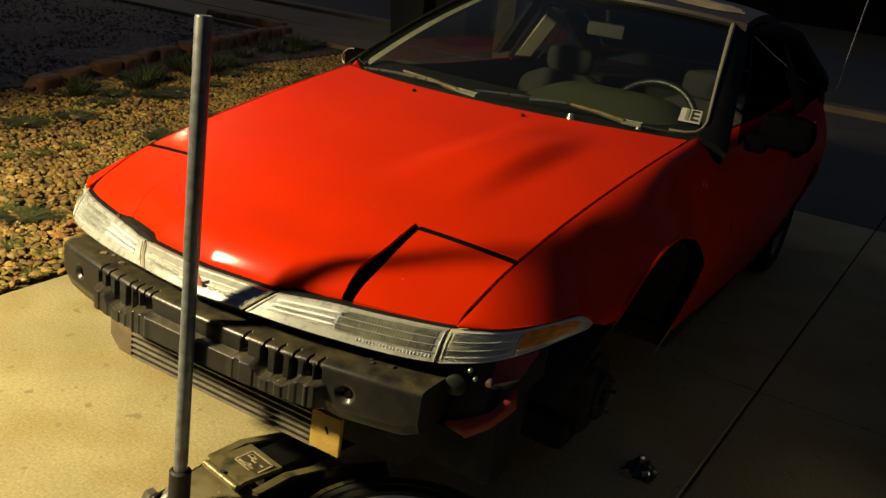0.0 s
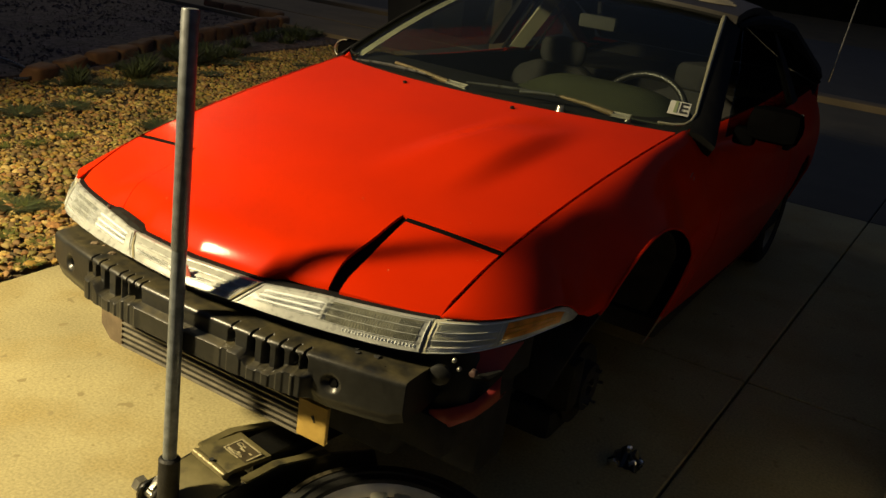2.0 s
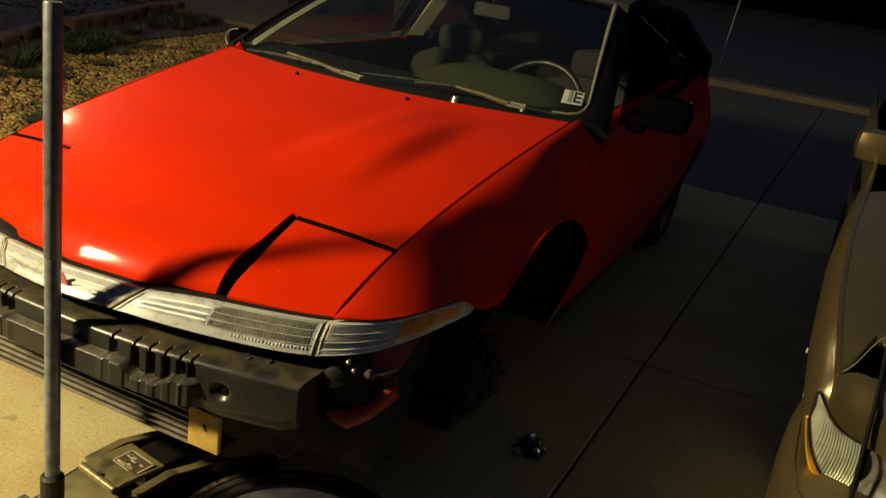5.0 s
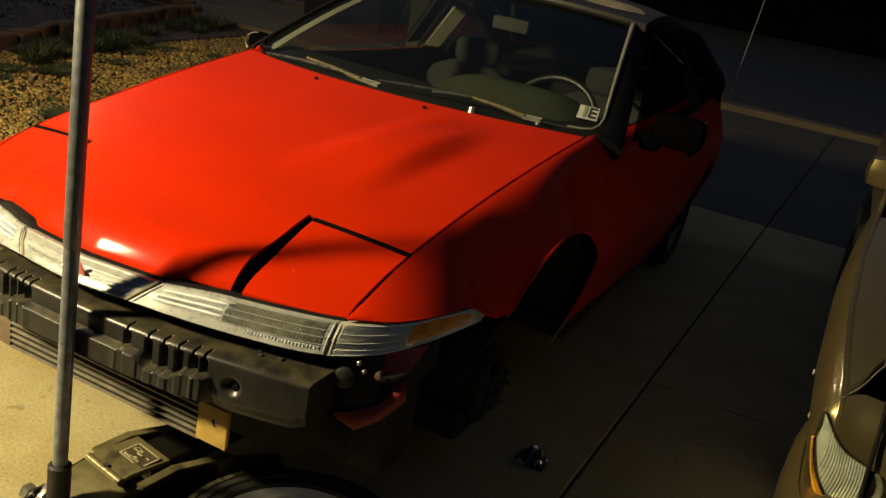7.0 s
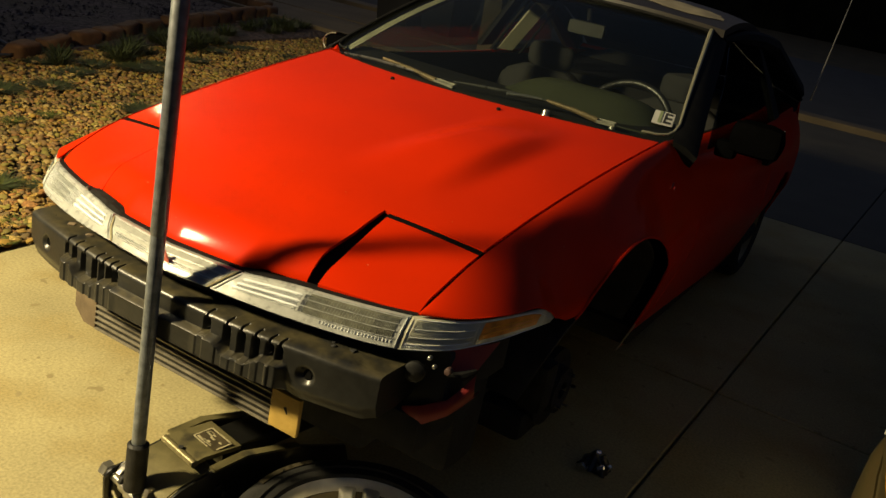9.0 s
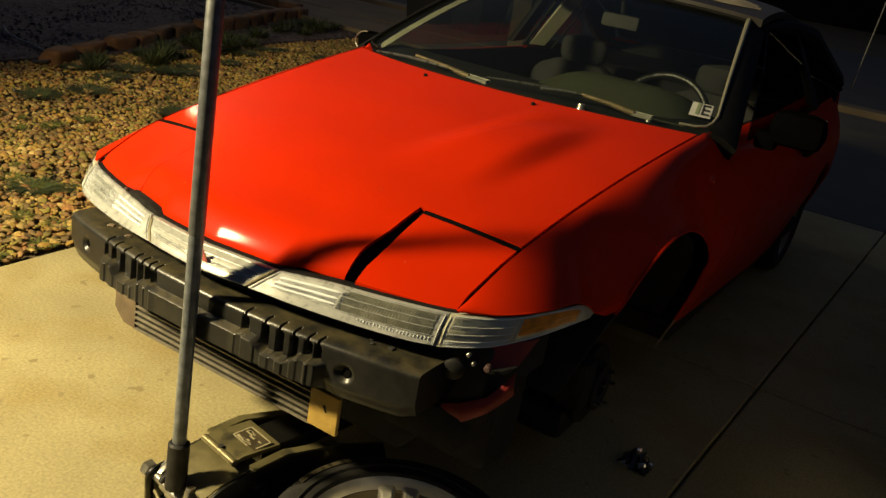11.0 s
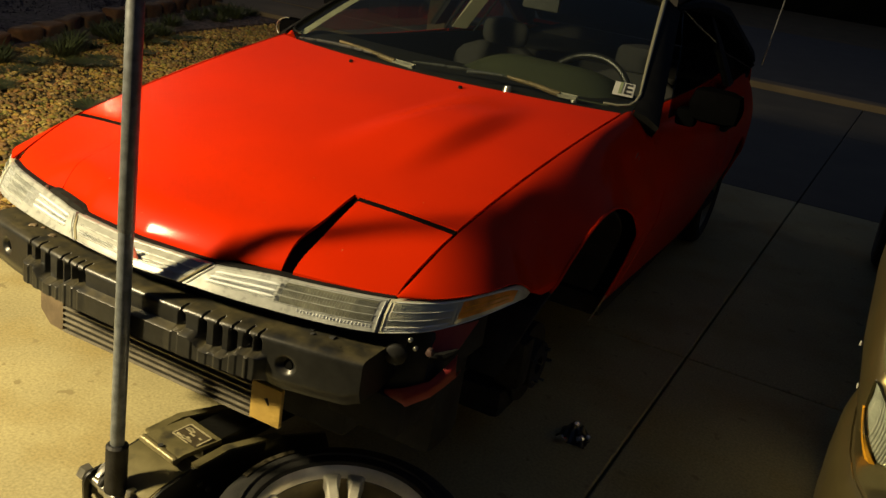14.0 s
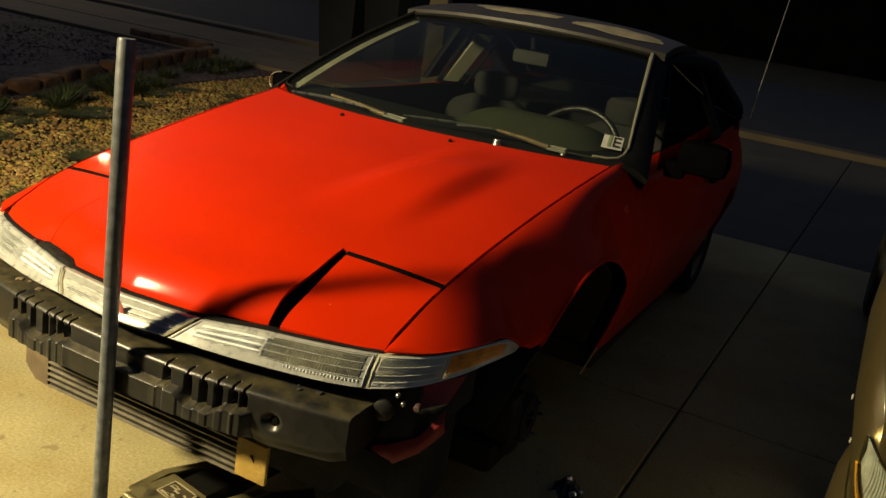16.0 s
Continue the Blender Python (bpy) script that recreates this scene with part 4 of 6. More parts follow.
def beam_ring(x):
    """Section of the beam: flat top, shoulder, stamped upper face, ledge, lower face and underside."""
    u = x - BEAM_X
    y = beam_y(x)
    au = abs(u)
    slot, flute, tray, inside = stamp(u)
    step = 1 - smooth(0.352, 0.372, au)
    end = smooth(0.535, 0.575, au)
    top = 0.517 - 0.006 * smooth(0.4, 0.57, au)
    low = lerp(0.409, 0.398, smooth(0.35, 0.40, au)) + 0.012 * end
    zl = 0.468 - 0.021 * tray * inside + 0.003 * flute
    ring = [(x, y + 0.16, top - 0.012), (x, y + 0.12, top), (x, y + 0.06, top + 0.001), (x, y + 0.030, top)]
    for o, d, cut in ((0.022, 0.0, 0.6), (0.010, 0.0015, 1.0), (0.004, 0.004, 1.0), (0.001, 0.009, 1.0)):
        ring.append((x, y + o + 0.010 * slot * cut * (o < 0.02), top - d - 0.012 * slot * cut))
    for k in range(27):
        z = lerp(top - 0.014, low + 0.006, k / 26)
        below = smooth(zl + 0.005, zl - 0.005, z)
        o = -0.020 * step * below - 0.003 * inside * below
        o += 0.026 * flute * (1 - 0.88 * below) * smooth(top - 0.010, top - 0.026, z)
        o += 0.016 * slot * smooth(top - 0.05, top - 0.02, z)
        r = math.hypot(au - HOLE_U[1 if u > 0 else -1], (z - 0.459) * 1.05)
        o += 0.012 * (1 - smooth(0.008, 0.026, r))
        o += 0.010 * smooth(low + 0.03, low, z) * (1 - step)
        ring.append((x, y + o, z))
    ring += [(x, y + 0.010 - 0.014 * step, low), (x, y + 0.08, low - 0.002), (x, y + 0.15, low + 0.01)]
    return ring


bm = B()
loft(bm, [beam_ring(BEAM_X + lerp(-0.573, 0.573, i / 900)) for i in range(901)])
beam = part("bumper_beam", bm, BEAM, car, "bare dusty black bumper reinforcement beam")
for s in (-1, 1):
    x = BEAM_X + s * HOLE_U[s]
    bm = B()
    tube(bm, [(x, beam_y(x) + 0.04, 0.459), (x, beam_y(x) + 0.0095, 0.459)], 0.0115, 18)
    part("bolt_hole", bm, HOLE, beam, "dark round bolt hole")
    bm = B()
    tube(bm, [(BEAM_X + s * 0.50, beam_y(0.54) + 0.045, 0.509), (BEAM_X + s * 0.50, beam_y(0.54) + 0.045, 0.5135)], 0.005, 10)
    part("clip_hole", bm, HOLE, beam, "small dark clip hole")
    bm = B()
    box(bm, (s * 0.50, 0.15, 0.46), (0.07, 0.16, 0.09), 0.008)
    part("bumper_bracket", bm, BAY, car, "black bumper mount")
# crumbs of dirt and torn foam left on the beam's top
rnd = random.Random(5)
for k in range(9):
    x = rnd.choice((rnd.uniform(-0.40, -0.28), rnd.uniform(0.0, 0.16), rnd.uniform(0.35, 0.55)))
    bm = B()
    bmesh.ops.create_icosphere(bm, subdivisions=2, radius=1.0)
    R = rnd.uniform(0.004, 0.010)
    for v in bm.verts:
        v.co = v.co * R * (1 + 0.5 * noise.noise(v.co * 1.7 + Vector((k * 9, 0, 0))))
        v.co.z *= 0.35
    move(bm, Matrix.Translation((x, beam_y(x) + rnd.uniform(0.05, 0.09), 0.519 - 0.006 * smooth(0.4, 0.57, abs(x - BEAM_X)))))
    part("foam_scrap", bm, TANK if x < 0 else BAY, beam, "scrap of torn foam and dirt")

# ---- front intercooler ----
cooler = thing("intercooler", "front-mounted bar-and-plate intercooler with a dusty end tank", "intercooler", CAR)
bm = B()
box(bm, (0.026, 0.085, 0.306), (0.614, 0.075, 0.104), 0.002)
part("core", bm, CORE, cooler, "dark finned core")
for k in range(7):
    bm = B()
    box(bm, (0.026, 0.083, 0.258 + 0.0163 * k), (0.616, 0.084, 0.0045), 0.0015)
    part("bar", bm, BAR, cooler)
bm = B()
loft(bm, [[(-0.282, 0.043, 0.256), (-0.282, 0.043, 0.362), (-0.282, 0.128, 0.362), (-0.282, 0.128, 0.256)], [(-0.330, 0.045, 0.258), (-0.330, 0.045, 0.366), (-0.330, 0.126, 0.366), (-0.330, 0.126, 0.258)], [(-0.378, 0.055, 0.285), (-0.378, 0.055, 0.372), (-0.378, 0.12, 0.372), (-0.378, 0.12, 0.285)]])
part("end_tank", bm, TANK, cooler, "dusty brown end tank")
bm = B()
tube(bm, [(-0.33, 0.09, 0.33), (-0.40, 0.12, 0.36), (-0.45, 0.22, 0.40)], 0.03, 14)
part("pipe", bm, CAST, cooler)
block = thing("wooden_block", "short yellowish wooden block wedged beside the intercooler", "wood block", CAR)
bm = B()
box(bm, (0.375, 0.040, 0.3115), (0.084, 0.012, 0.096), 0.003)
part("block", bm, WOOD, block)
bm = B()
tube(bm, [(0.376, 0.0345, 0.328), (0.384, 0.0342, 0.312)], [0.0045, 0.002], 8)
part("knot", bm, INK, block, "dark knot in the wood")

# ---- right-hand front corner: horn, brackets, red lower panel ----
fog = part("horn", (lambda b: (spin(b, [(0.0001, 0.006), (0.010, 0.006), (0.015, 0.001), (0.026, 0.0), (0.030, 0.005), (0.030, 0.018), (0.02, 0.024), (0.0001, 0.026)], 32), move(b, Matrix.Translation((0.631, 0.136, 0.501)) @ pose(0, 0, 0, 90, 0, 20) @ Matrix.Scale(0.8, 4)), b)[2])(B()), HORN, car, "round dull grey horn")
bm = B()
tube(bm, [(0.631, 0.134, 0.501), (0.630, 0.126, 0.501)], 0.007, 12)
part("horn_bolt", bm, BAY, fog)
for x, y, z, r in ((0.658, 0.138, 0.540, 0.0048), (0.672, 0.140, 0.524, 0.0048)):
    bm = B()
    tube(bm, [(x, y + 0.004, z), (x + 0.001, y - 0.004, z), (x + 0.001, y - 0.006, z)], [r, r, r * 0.6], 12)
    part("bolt", bm, STEEL, car, "bright bolt head")
bm = B()
tube(bm, [(0.700, 0.160, 0.520), (0.702, 0.148, 0.520), (0.702, 0.146, 0.520)], [0.0085, 0.0085, 0.006], 18)
part("grommet", bm, PINKISH, car, "pale round grommet")
top_edge = [(0.600, 0.165, 0.383), (0.645, 0.163, 0.405), (0.699, 0.180, 0.436), (0.717, 0.198, 0.463), (0.737, 0.222, 0.500)]
low_edge = [(0.612, 0.168, 0.344), (0.662, 0.162, 0.366), (0.706, 0.185, 0.398), (0.728, 0.207, 0.425), (0.742, 0.226, 0.446)]
bm = B()
rows = []
for v in range(9):
    f = v / 8
    row = []
    for i in range(25):
        k = min(3, int(i / 6))
        t = i / 6 - k
        a = Vector(top_edge[k]).lerp(Vector(top_edge[k + 1]), t)
        b = Vector(low_edge[k]).lerp(Vector(low_edge[k + 1]), t)
        row.append(a.lerp(b, f) + Vector((0.25, -1, 0)).normalized() * 0.010 * math.sin(math.pi * f))
    rows.append(row)
last = [q + Vector((-0.012, 0.05, -0.008)) for q in rows[-1]]
sheet(bm, rows + [last], 0.003, Vector((-0.3, 1, 0.2)))
part("lower_valance", bm, RED_OLD, car, "bent red lower fender panel")
bm = B()
rows = []
for v in range(7):
    f = v / 6
    a, b = Vector((0.672, 0.185, 0.553)).lerp(Vector((0.686, 0.185, 0.505)), f), Vector((0.742, 0.300, 0.560)).lerp(Vector((0.733, 0.232, 0.508)), f)
    rows.append([a.lerp(b, i / 10) + Vector((0.5, -0.8, 0)) * 0.008 * math.sin(math.pi * i / 10) for i in range(11)])
sheet(bm, rows, 0.004, Vector((-0.5, 1, 0)))
part("fender_bracket", bm, RED_OLD, car, "dull red inner fender panel")
bm = B()
tube(bm, [(0.690, 0.178, 0.497), (0.715, 0.196, 0.500), (0.736, 0.222, 0.512)], [0.006, 0.011, 0.005], 8)
part("seal_strip", bm, BLACK_TRIM, car, "crumpled black rubber strip")
bm = B()
box(bm, (0.64, 0.23, 0.45), (0.10, 0.10, 0.20), 0.015)
box(bm, (0.56, 0.25, 0.33), (0.20, 0.20, 0.10), 0.02)
part("splash_shield", bm, BAY, car, "black splash shield")
bm = B()
box(bm, (0.02, 0.40, 0.30), (1.30, 0.16, 0.30), 0.03)
box(bm, (0.0, 0.62, 0.20), (1.10, 0.50, 0.10), 0.03)
part("front_subframe", bm, BAY, car, "black front subframe and undertray")

# ---- bare front hub ----
AX, AY, AZ = 0.66, 0.985, 0.16
hub = part("brake_disc", (lambda b: (spin(b, [(0.03, -0.012), (0.128, -0.012), (0.128, 0.012), (0.08, 0.012), (0.075, 0.045), (0.03, 0.045)], 40), move(b, Matrix.Translation((AX, AY, AZ)) @ pose(0, 0, 0, 0, 90, 0)), b)[2])(B()), CAST, car, "bare rusty brake disc")
for k in range(5):
    a = 2 * math.pi * k / 5
    bm = B()
    tube(bm, [(AX + 0.045, AY + 0.057 * math.cos(a), AZ + 0.057 * math.sin(a)), (AX + 0.068, AY + 0.057 * math.cos(a), AZ + 0.057 * math.sin(a))], 0.006, 8)
    part("wheel_stud", bm, CHROME, hub, "bright wheel stud")
part("caliper", box(B(), (AX - 0.005, AY - 0.10, AZ + 0.04), (0.085, 0.09, 0.16), 0.02), CAST, car, "brake caliper")
bm = B()
tube(bm, [(AX - 0.08, AY, AZ + 0.05), (AX - 0.12, AY + 0.02, AZ + 0.42)], [0.03, 0.026], 14)
tube(bm, [(AX - 0.05, AY, AZ - 0.09), (AX - 0.45, AY - 0.02, AZ - 0.02)], [0.022, 0.03], 10)
part("suspension_strut", bm, BAY, car, "black suspension strut and arm")
bm = B()
box(bm, (AX - 0.10, AY - 0.03, AZ - 0.10), (0.20, 0.26, 0.10), 0.03)
part("knuckle", bm, BAY, car, "black steering knuckle")


# ---- wheels ----
def tyre_profile(R, r, w):
    h = w / 2
    return [(r, -h * 0.82), (r + 0.012, -h * 0.98), (lerp(r, R, 0.5), -h * 1.06), (R - 0.022, -h * 0.95), (R - 0.006, -h * 0.78), (R, -h * 0.4), (R, h * 0.4), (R - 0.006, h * 0.78), (R - 0.022, h * 0.95), (lerp(r, R, 0.5), h * 1.06), (r + 0.012, h * 0.98), (r, h * 0.82)]


def alloy(parent, R=0.312, r=0.213, w=0.20, spokes=5, metal=RIM):
    """An alloy wheel with its tyre, axis along z, outer face up."""
    tyre = part("tyre", spin(B(), tyre_profile(R, r, w), 72), RUBBER, parent, "worn black tyre")
    h = w / 2
    part("sidewall_ring", spin(B(), [(lerp(r, R, 0.30), h * 1.03), (lerp(r, R, 0.34), h * 1.075), (lerp(r, R, 0.40), h * 1.07), (lerp(r, R, 0.42), h * 1.03)], 72), RUBBER, tyre)
    part("rim_lip", spin(B(), [(r - 0.012, h * 0.52), (r - 0.005, h * 0.80), (r + 0.005, h * 0.90), (r + 0.009, h * 0.84), (r + 0.003, h * 0.5)], 72), metal, parent, "silver rim lip" if metal is RIM else "rim lip darkened for shade")
    part("rim_barrel", spin(B(), [(r - 0.013, h * 0.6), (r - 0.022, h * 0.2), (r - 0.028, -h * 0.8), (r - 0.018, -h * 0.8), (r - 0.004, h * 0.2), (r - 0.002, h * 0.6)], 60), RIM_IN, parent, "brownish wheel barrel")
    hubp = part("hub_centre", spin(B(), [(0.0001, h * 0.52), (0.054, h * 0.52), (0.066, h * 0.64), (0.078, h * 0.60), (0.076, 0.0), (0.0001, 0.0)], 40), metal, parent, "silver wheel centre" if metal is RIM else "wheel centre darkened for shade")
    part("centre_ring", spin(B(), [(0.062, h * 0.60), (0.063, h * 0.70), (0.069, h * 0.72), (0.074, h * 0.68), (0.074, h * 0.58)], 48), STEEL, hubp)
    part("centre_hole", spin(B(), [(0.0001, h * 0.523), (0.030, h * 0.523), (0.030, h * 0.55), (0.0001, h * 0.55)], 28), BAY, hubp, "dark open centre bore")
    for k in range(spokes):
        a = 2 * math.pi * k / spokes + 0.25
        for side in (-1, 1):
            b = B()
            inn, out = 0.066, r - 0.006
            rings = []
            for i in range(9):
                t = i / 8
                rad, an = lerp(inn, out, t), a + side * lerp(0.235, 0.150, t)
                wd = lerp(0.0125, 0.0165, t) + 0.008 * smooth(0.8, 1.0, t)
                zt = h * lerp(0.66, 0.72, t)
                d = Vector((math.cos(an), math.sin(an), 0))
                q = Vector((-d.y, d.x, 0))
                p = d * rad
                rings.append([p - q * wd * 1.1 + Vector((0, 0, zt - 0.034)), p - q * wd + Vector((0, 0, zt - 0.005)), p - q * wd * 0.7 + Vector((0, 0, zt)), p + q * wd * 0.7 + Vector((0, 0, zt)), p + q * wd + Vector((0, 0, zt - 0.005)), p + q * wd * 1.1 + Vector((0, 0, zt - 0.034))])
            loft(b, rings)
            part("spoke", b, metal, parent)
        b = B()
        an = a + math.pi / spokes
        tube(b, [(0.050 * math.cos(an), 0.050 * math.sin(an), h * 0.46), (0.050 * math.cos(an), 0.050 * math.sin(an), h * 0.535)], 0.007, 10)
        part("lug_hole", b, BAY, hubp)


wheel = thing("loose_wheel", "silver five-spoke alloy wheel with worn tyre lying flat on the driveway", "wheel", pose(0.572, 0.118, 0.106, -1.5, 0, 36))
alloy(wheel)
for k, (da, ln) in enumerate(((0.0, 0.05), (0.10, 0.07), (0.21, 0.05), (0.34, 0.08), (0.47, 0.05))):
    a = radians(118) + da
    rr_, ll = 0.276, 0.007
    d, q = Vector((math.cos(a), math.sin(a), 0)), Vector((-math.sin(a), math.cos(a), 0))
    c = d * rr_ + Vector((0, 0, 0.1062))
    bm = B()
    loft(bm, [[c + d * i * ll + q * j * ln * 0.35 + Vector((0, 0, z)) for i, j in ((-1, -1), (1, -1), (1, 1), (-1, 1))] for z in (-0.002, 0.0012)])
    part("sidewall_bar", bm, LETTER, wheel, "worn raised sidewall marking")
for s, y in ((-1, ARCH_Y), (-1, REAR_AXLE), (1, REAR_AXLE)):
    zc = 0.30 if y > 2 else 0.24
    w = thing("road_wheel", "alloy wheel on the raised car, darkened for its shade", "wheel", CAR @ pose(s * (0.660 if y > 2 else 0.69), y, zc, 0, 90 * s, 0), group="wheels on the car")
    # fitted wheels take the dark barrel colour to stand in for shade
    alloy(w, metal=RIM_IN)

# ---- interior ----
bm = B()
rows = []
for i in range(9):
    t = i / 8
    rows.append([(x, lerp(1.30 + 0.42 * x * x, 1.78, t), 0.905 + 0.02 * math.sin(math.pi * t) - 0.10 * smooth(0.85, 1.0, t)) for x in [lerp(-0.68, 0.68, j / 24) for j in range(25)]])
sheet(bm, rows, 0.25)
part("dashboard", bm, CABIN, car, "black dashboard top")
bm = B()
rows = []
for i in range(13):
    t = i / 12
    row = []
    for j in range(25):
        u = lerp(-1, 1, j / 24)
        x = 0.29 + u * 0.315
        row.append((x, lerp(1.44, 1.80, t) + 0.05 * u * u, 0.915 + 0.075 * (1 - u ** 4) * smooth(0, 0.75, t) * (1 - 0.25 * smooth(0.85, 1, t))))
    rows.append(row)
sheet(bm, rows, 0.06)
binnacle = part("instrument_hood", bm, DASH, car, "domed instrument binnacle")
bm = B()
tube(bm, [(0.29 + u * 0.312, 1.775 + 0.05 * u * u, 0.9155 + 0.074 * (1 - u ** 4) * 0.83) for u in [lerp(-1, 1, k / 30) for k in range(31)]], 0.0035, 8)
part("binnacle_rim", bm, SEAL, binnacle, "thin pale edge of the binnacle")
bm = B()
wc = Matrix.Translation((0.36, 1.98, 0.845)) @ pose(0, 0, 0, 62, 0, 0)
tube(bm, [wc @ Vector((0.185 * math.cos(a), 0.185 * math.sin(a), 0)) for a in [2 * math.pi * k / 40 for k in range(41)]], 0.014, 10, cap=False)
steer = part("steering_wheel", bm, WHEEL_RIM, car, "black three-spoke steering wheel")
bm = B()
box(bm, (0, 0, 0), (0.13, 0.10, 0.03), 0.012, m=wc)
for a in (0, math.pi, -math.pi / 2):
    tube(bm, [wc @ Vector((0.04 * math.cos(a), 0.04 * math.sin(a), 0)), wc @ Vector((0.18 * math.cos(a), 0.18 * math.sin(a), 0))], 0.012, 8)
part("wheel_hub", bm, CABIN, steer)
for s in (-1, 1):
    seat = thing("front_seat", "dark cloth bucket seat with pale centre", "car seat", CAR @ pose(s * 0.36, 2.45, 0.26), group="front seats")
    part("cushion", box(B(), (0, 0.0, 0.13), (0.50, 0.52, 0.16), 0.05), SEAT, seat)
    bm = B()
    rings = []
    for i in range(15):
        t = i / 14
        z, lean = 0.14 + 0.50 * t, 0.20 + 0.16 * t
        w = 0.245 * (1 - 0.12 * t * t) * (1 - max(0, (t - 0.86) / 0.14) ** 2 * 0.45)
        rings.append([(w * math.copysign(abs(math.cos(a)) ** 0.55, math.cos(a)), lean + 0.085 * math.copysign(abs(math.sin(a)) ** 0.7, math.sin(a)) - 0.03 * abs(math.cos(a)) ** 6, z) for a in [2 * math.pi * k / 28 for k in range(28)]])
    loft(bm, rings)
    part("backrest", bm, SEAT, seat)
    bm = B()
    rings = []
    for i in range(9):
        t = i / 8
        rings.append([(0.13 * (1 - 0.2 * t) * math.copysign(abs(math.cos(a)) ** 0.6, math.cos(a)), 0.262 + 0.15 * (0.15 + 0.8 * t) - 0.11 + 0.022 * math.sin(a), 0.20 + 0.40 * t) for a in [2 * math.pi * k / 20 for k in range(20)]])
    loft(bm, rings)
    part("backrest_panel", bm, SEAT_PALE, seat, "paler centre cloth")
    bm = B()
    rings = []
    for i in range(9):
        t = i / 8
        g = math.sqrt(max(0.0, 1 - (2 * t - 1) ** 4)) * 0.92 + 0.08
        rings.append([(0.125 * g * math.copysign(abs(math.cos(a)) ** 0.6, math.cos(a)), 0.365 + 0.05 * g * math.sin(a), 0.625 + 0.15 * t) for a in [2 * math.pi * k / 20 for k in range(20)]])
    loft(bm, rings)
    part("headrest", bm, SEAT, seat, "dark padded headrest")
for s in (-1, 1):
    bm = B()
    sheet(bm, [[(s * (body_side(y, z) - 0.06), y, z) for y in (1.6, 2.0, 2.4, 2.8, 3.2, 3.6)] for z in (0.3, 0.6, 0.8, 0.905)], 0.012, Vector((-s, 0, 0)))
    part("inner_side_panel", bm, CABIN, car, "black inner door trim")
bm = B()
sheet(bm, [[(x, y, z) for x in (-0.72, -0.3, 0.3, 0.72)] for y, z in ((3.3, 0.86), (3.7, 0.88), (3.97, 0.90), (4.0, 0.978))], 0.01)
part("parcel_shelf", bm, CABIN, car, "black parcel shelf")
bm = B()
sheet(bm, [[(x, y, 1.222 + 0.03 * (1 - (x / 0.6) ** 2)) for x in (-0.52, -0.25, 0, 0.25, 0.52)] for y in (2.3, 2.7, 3.1)], 0.008)
part("headliner", bm, CABIN, car, "dark headliner")
part("rear_seat", box(B(), (0, 3.35, 0.62), (1.1, 0.2, 0.5), 0.06), CABIN, car, "dark rear seat back")
bm = B()
box(bm, (0.10, 2.03, 1.172), (0.16, 0.035, 0.055), 0.014)
rv = part("rear_view_mirror", bm, SEAT_PALE, car, "interior mirror")
bm = B()
tube(bm, [(0.09, 2.06, 1.20), (0.07, 2.09, 1.245)], 0.010, 8)
part("mirror_stem", bm, CABIN, rv)
bm = B()
sheet(bm, [[(-0.672, 2.82, 0.93), (-0.615, 2.88, 0.93)], [(-0.505, 2.82, 1.20), (-0.45, 2.88, 1.20)]], 0.012, Vector((-1, 0, 0)))
part("pillar_trim", bm, PILLAR, car, "beige inner pillar trim")
bm = B()
tube(bm, [(-0.70, 2.80, 0.92), (-0.535, 2.80, 1.21)], 0.010, 8)
tube(bm, [(-0.59, 2.92, 0.92), (-0.425, 2.92, 1.20)], 0.006, 8)
part("pillar_belt", bm, CABIN, car, "dark seat belt and door seal")
bm = B()
sheet(bm, [[(0.66, 3.50, 0.875), (0.66, 3.84, 0.862)], [(0.66, 3.225, 1.027), (0.66, 3.56, 1.013)]], 0.012, Vector((1, 0, 0)))
part("pillar_trim", bm, PILLAR, car, "beige inner pillar trim")

# sticker in the corner of the windshield
st = thing("windshield_sticker", "small white sticker with a black letter E on the windshield", "sticker", CAR)


def on_glass(u, v, lift=0.004):
    return ws(u, v) + Vector((0, -0.35, 0.93)).normalized() * lift


bm = B()
sheet(bm, [[on_glass(lerp(0.880, 0.970, i / 3), lerp(0.102, 0.188, j / 3)) for i in range(4)] for j in range(4)], 0.001)
part("paper", bm, WHITE_PLASTIC, st, "white paper")
bm = B()
sheet(bm, [[on_glass(lerp(0.904, 0.918, i / 2), lerp(0.11, 0.185, j / 3), 0.006) for i in range(3)] for j in range(4)], 0.0008)
part("green_bar", bm, GREEN_INK, st, "faded green bar")
bm = B()
for (u0, u1, v0, v1) in ((0.928, 0.936, 0.112, 0.180), (0.936, 0.962, 0.112, 0.124), (0.936, 0.962, 0.140, 0.152), (0.936, 0.962, 0.168, 0.180)):
    sheet(bm, [[on_glass(u0, v0, 0.006), on_glass(u1, v0, 0.006)], [on_glass(u0, v1, 0.006), on_glass(u1, v1, 0.006)]], 0.0008)
part("letter_e", bm, INK, st, "black capital letter E")

# wipers, cowl and washer jets
bm = B()
rows = [[(x, rear_y(x) + 0.006 + 0.075 * t, 0.915 - 0.035 * x * x - 0.012 + 0.02 * t) for x in [lerp(-0.69, 0.69, j / 24) for j in range(25)]] for t in (0, 0.5, 1)]
sheet(bm, rows, 0.03)
part("cowl", bm, BLACK_TRIM, car, "black cowl below the windshield")


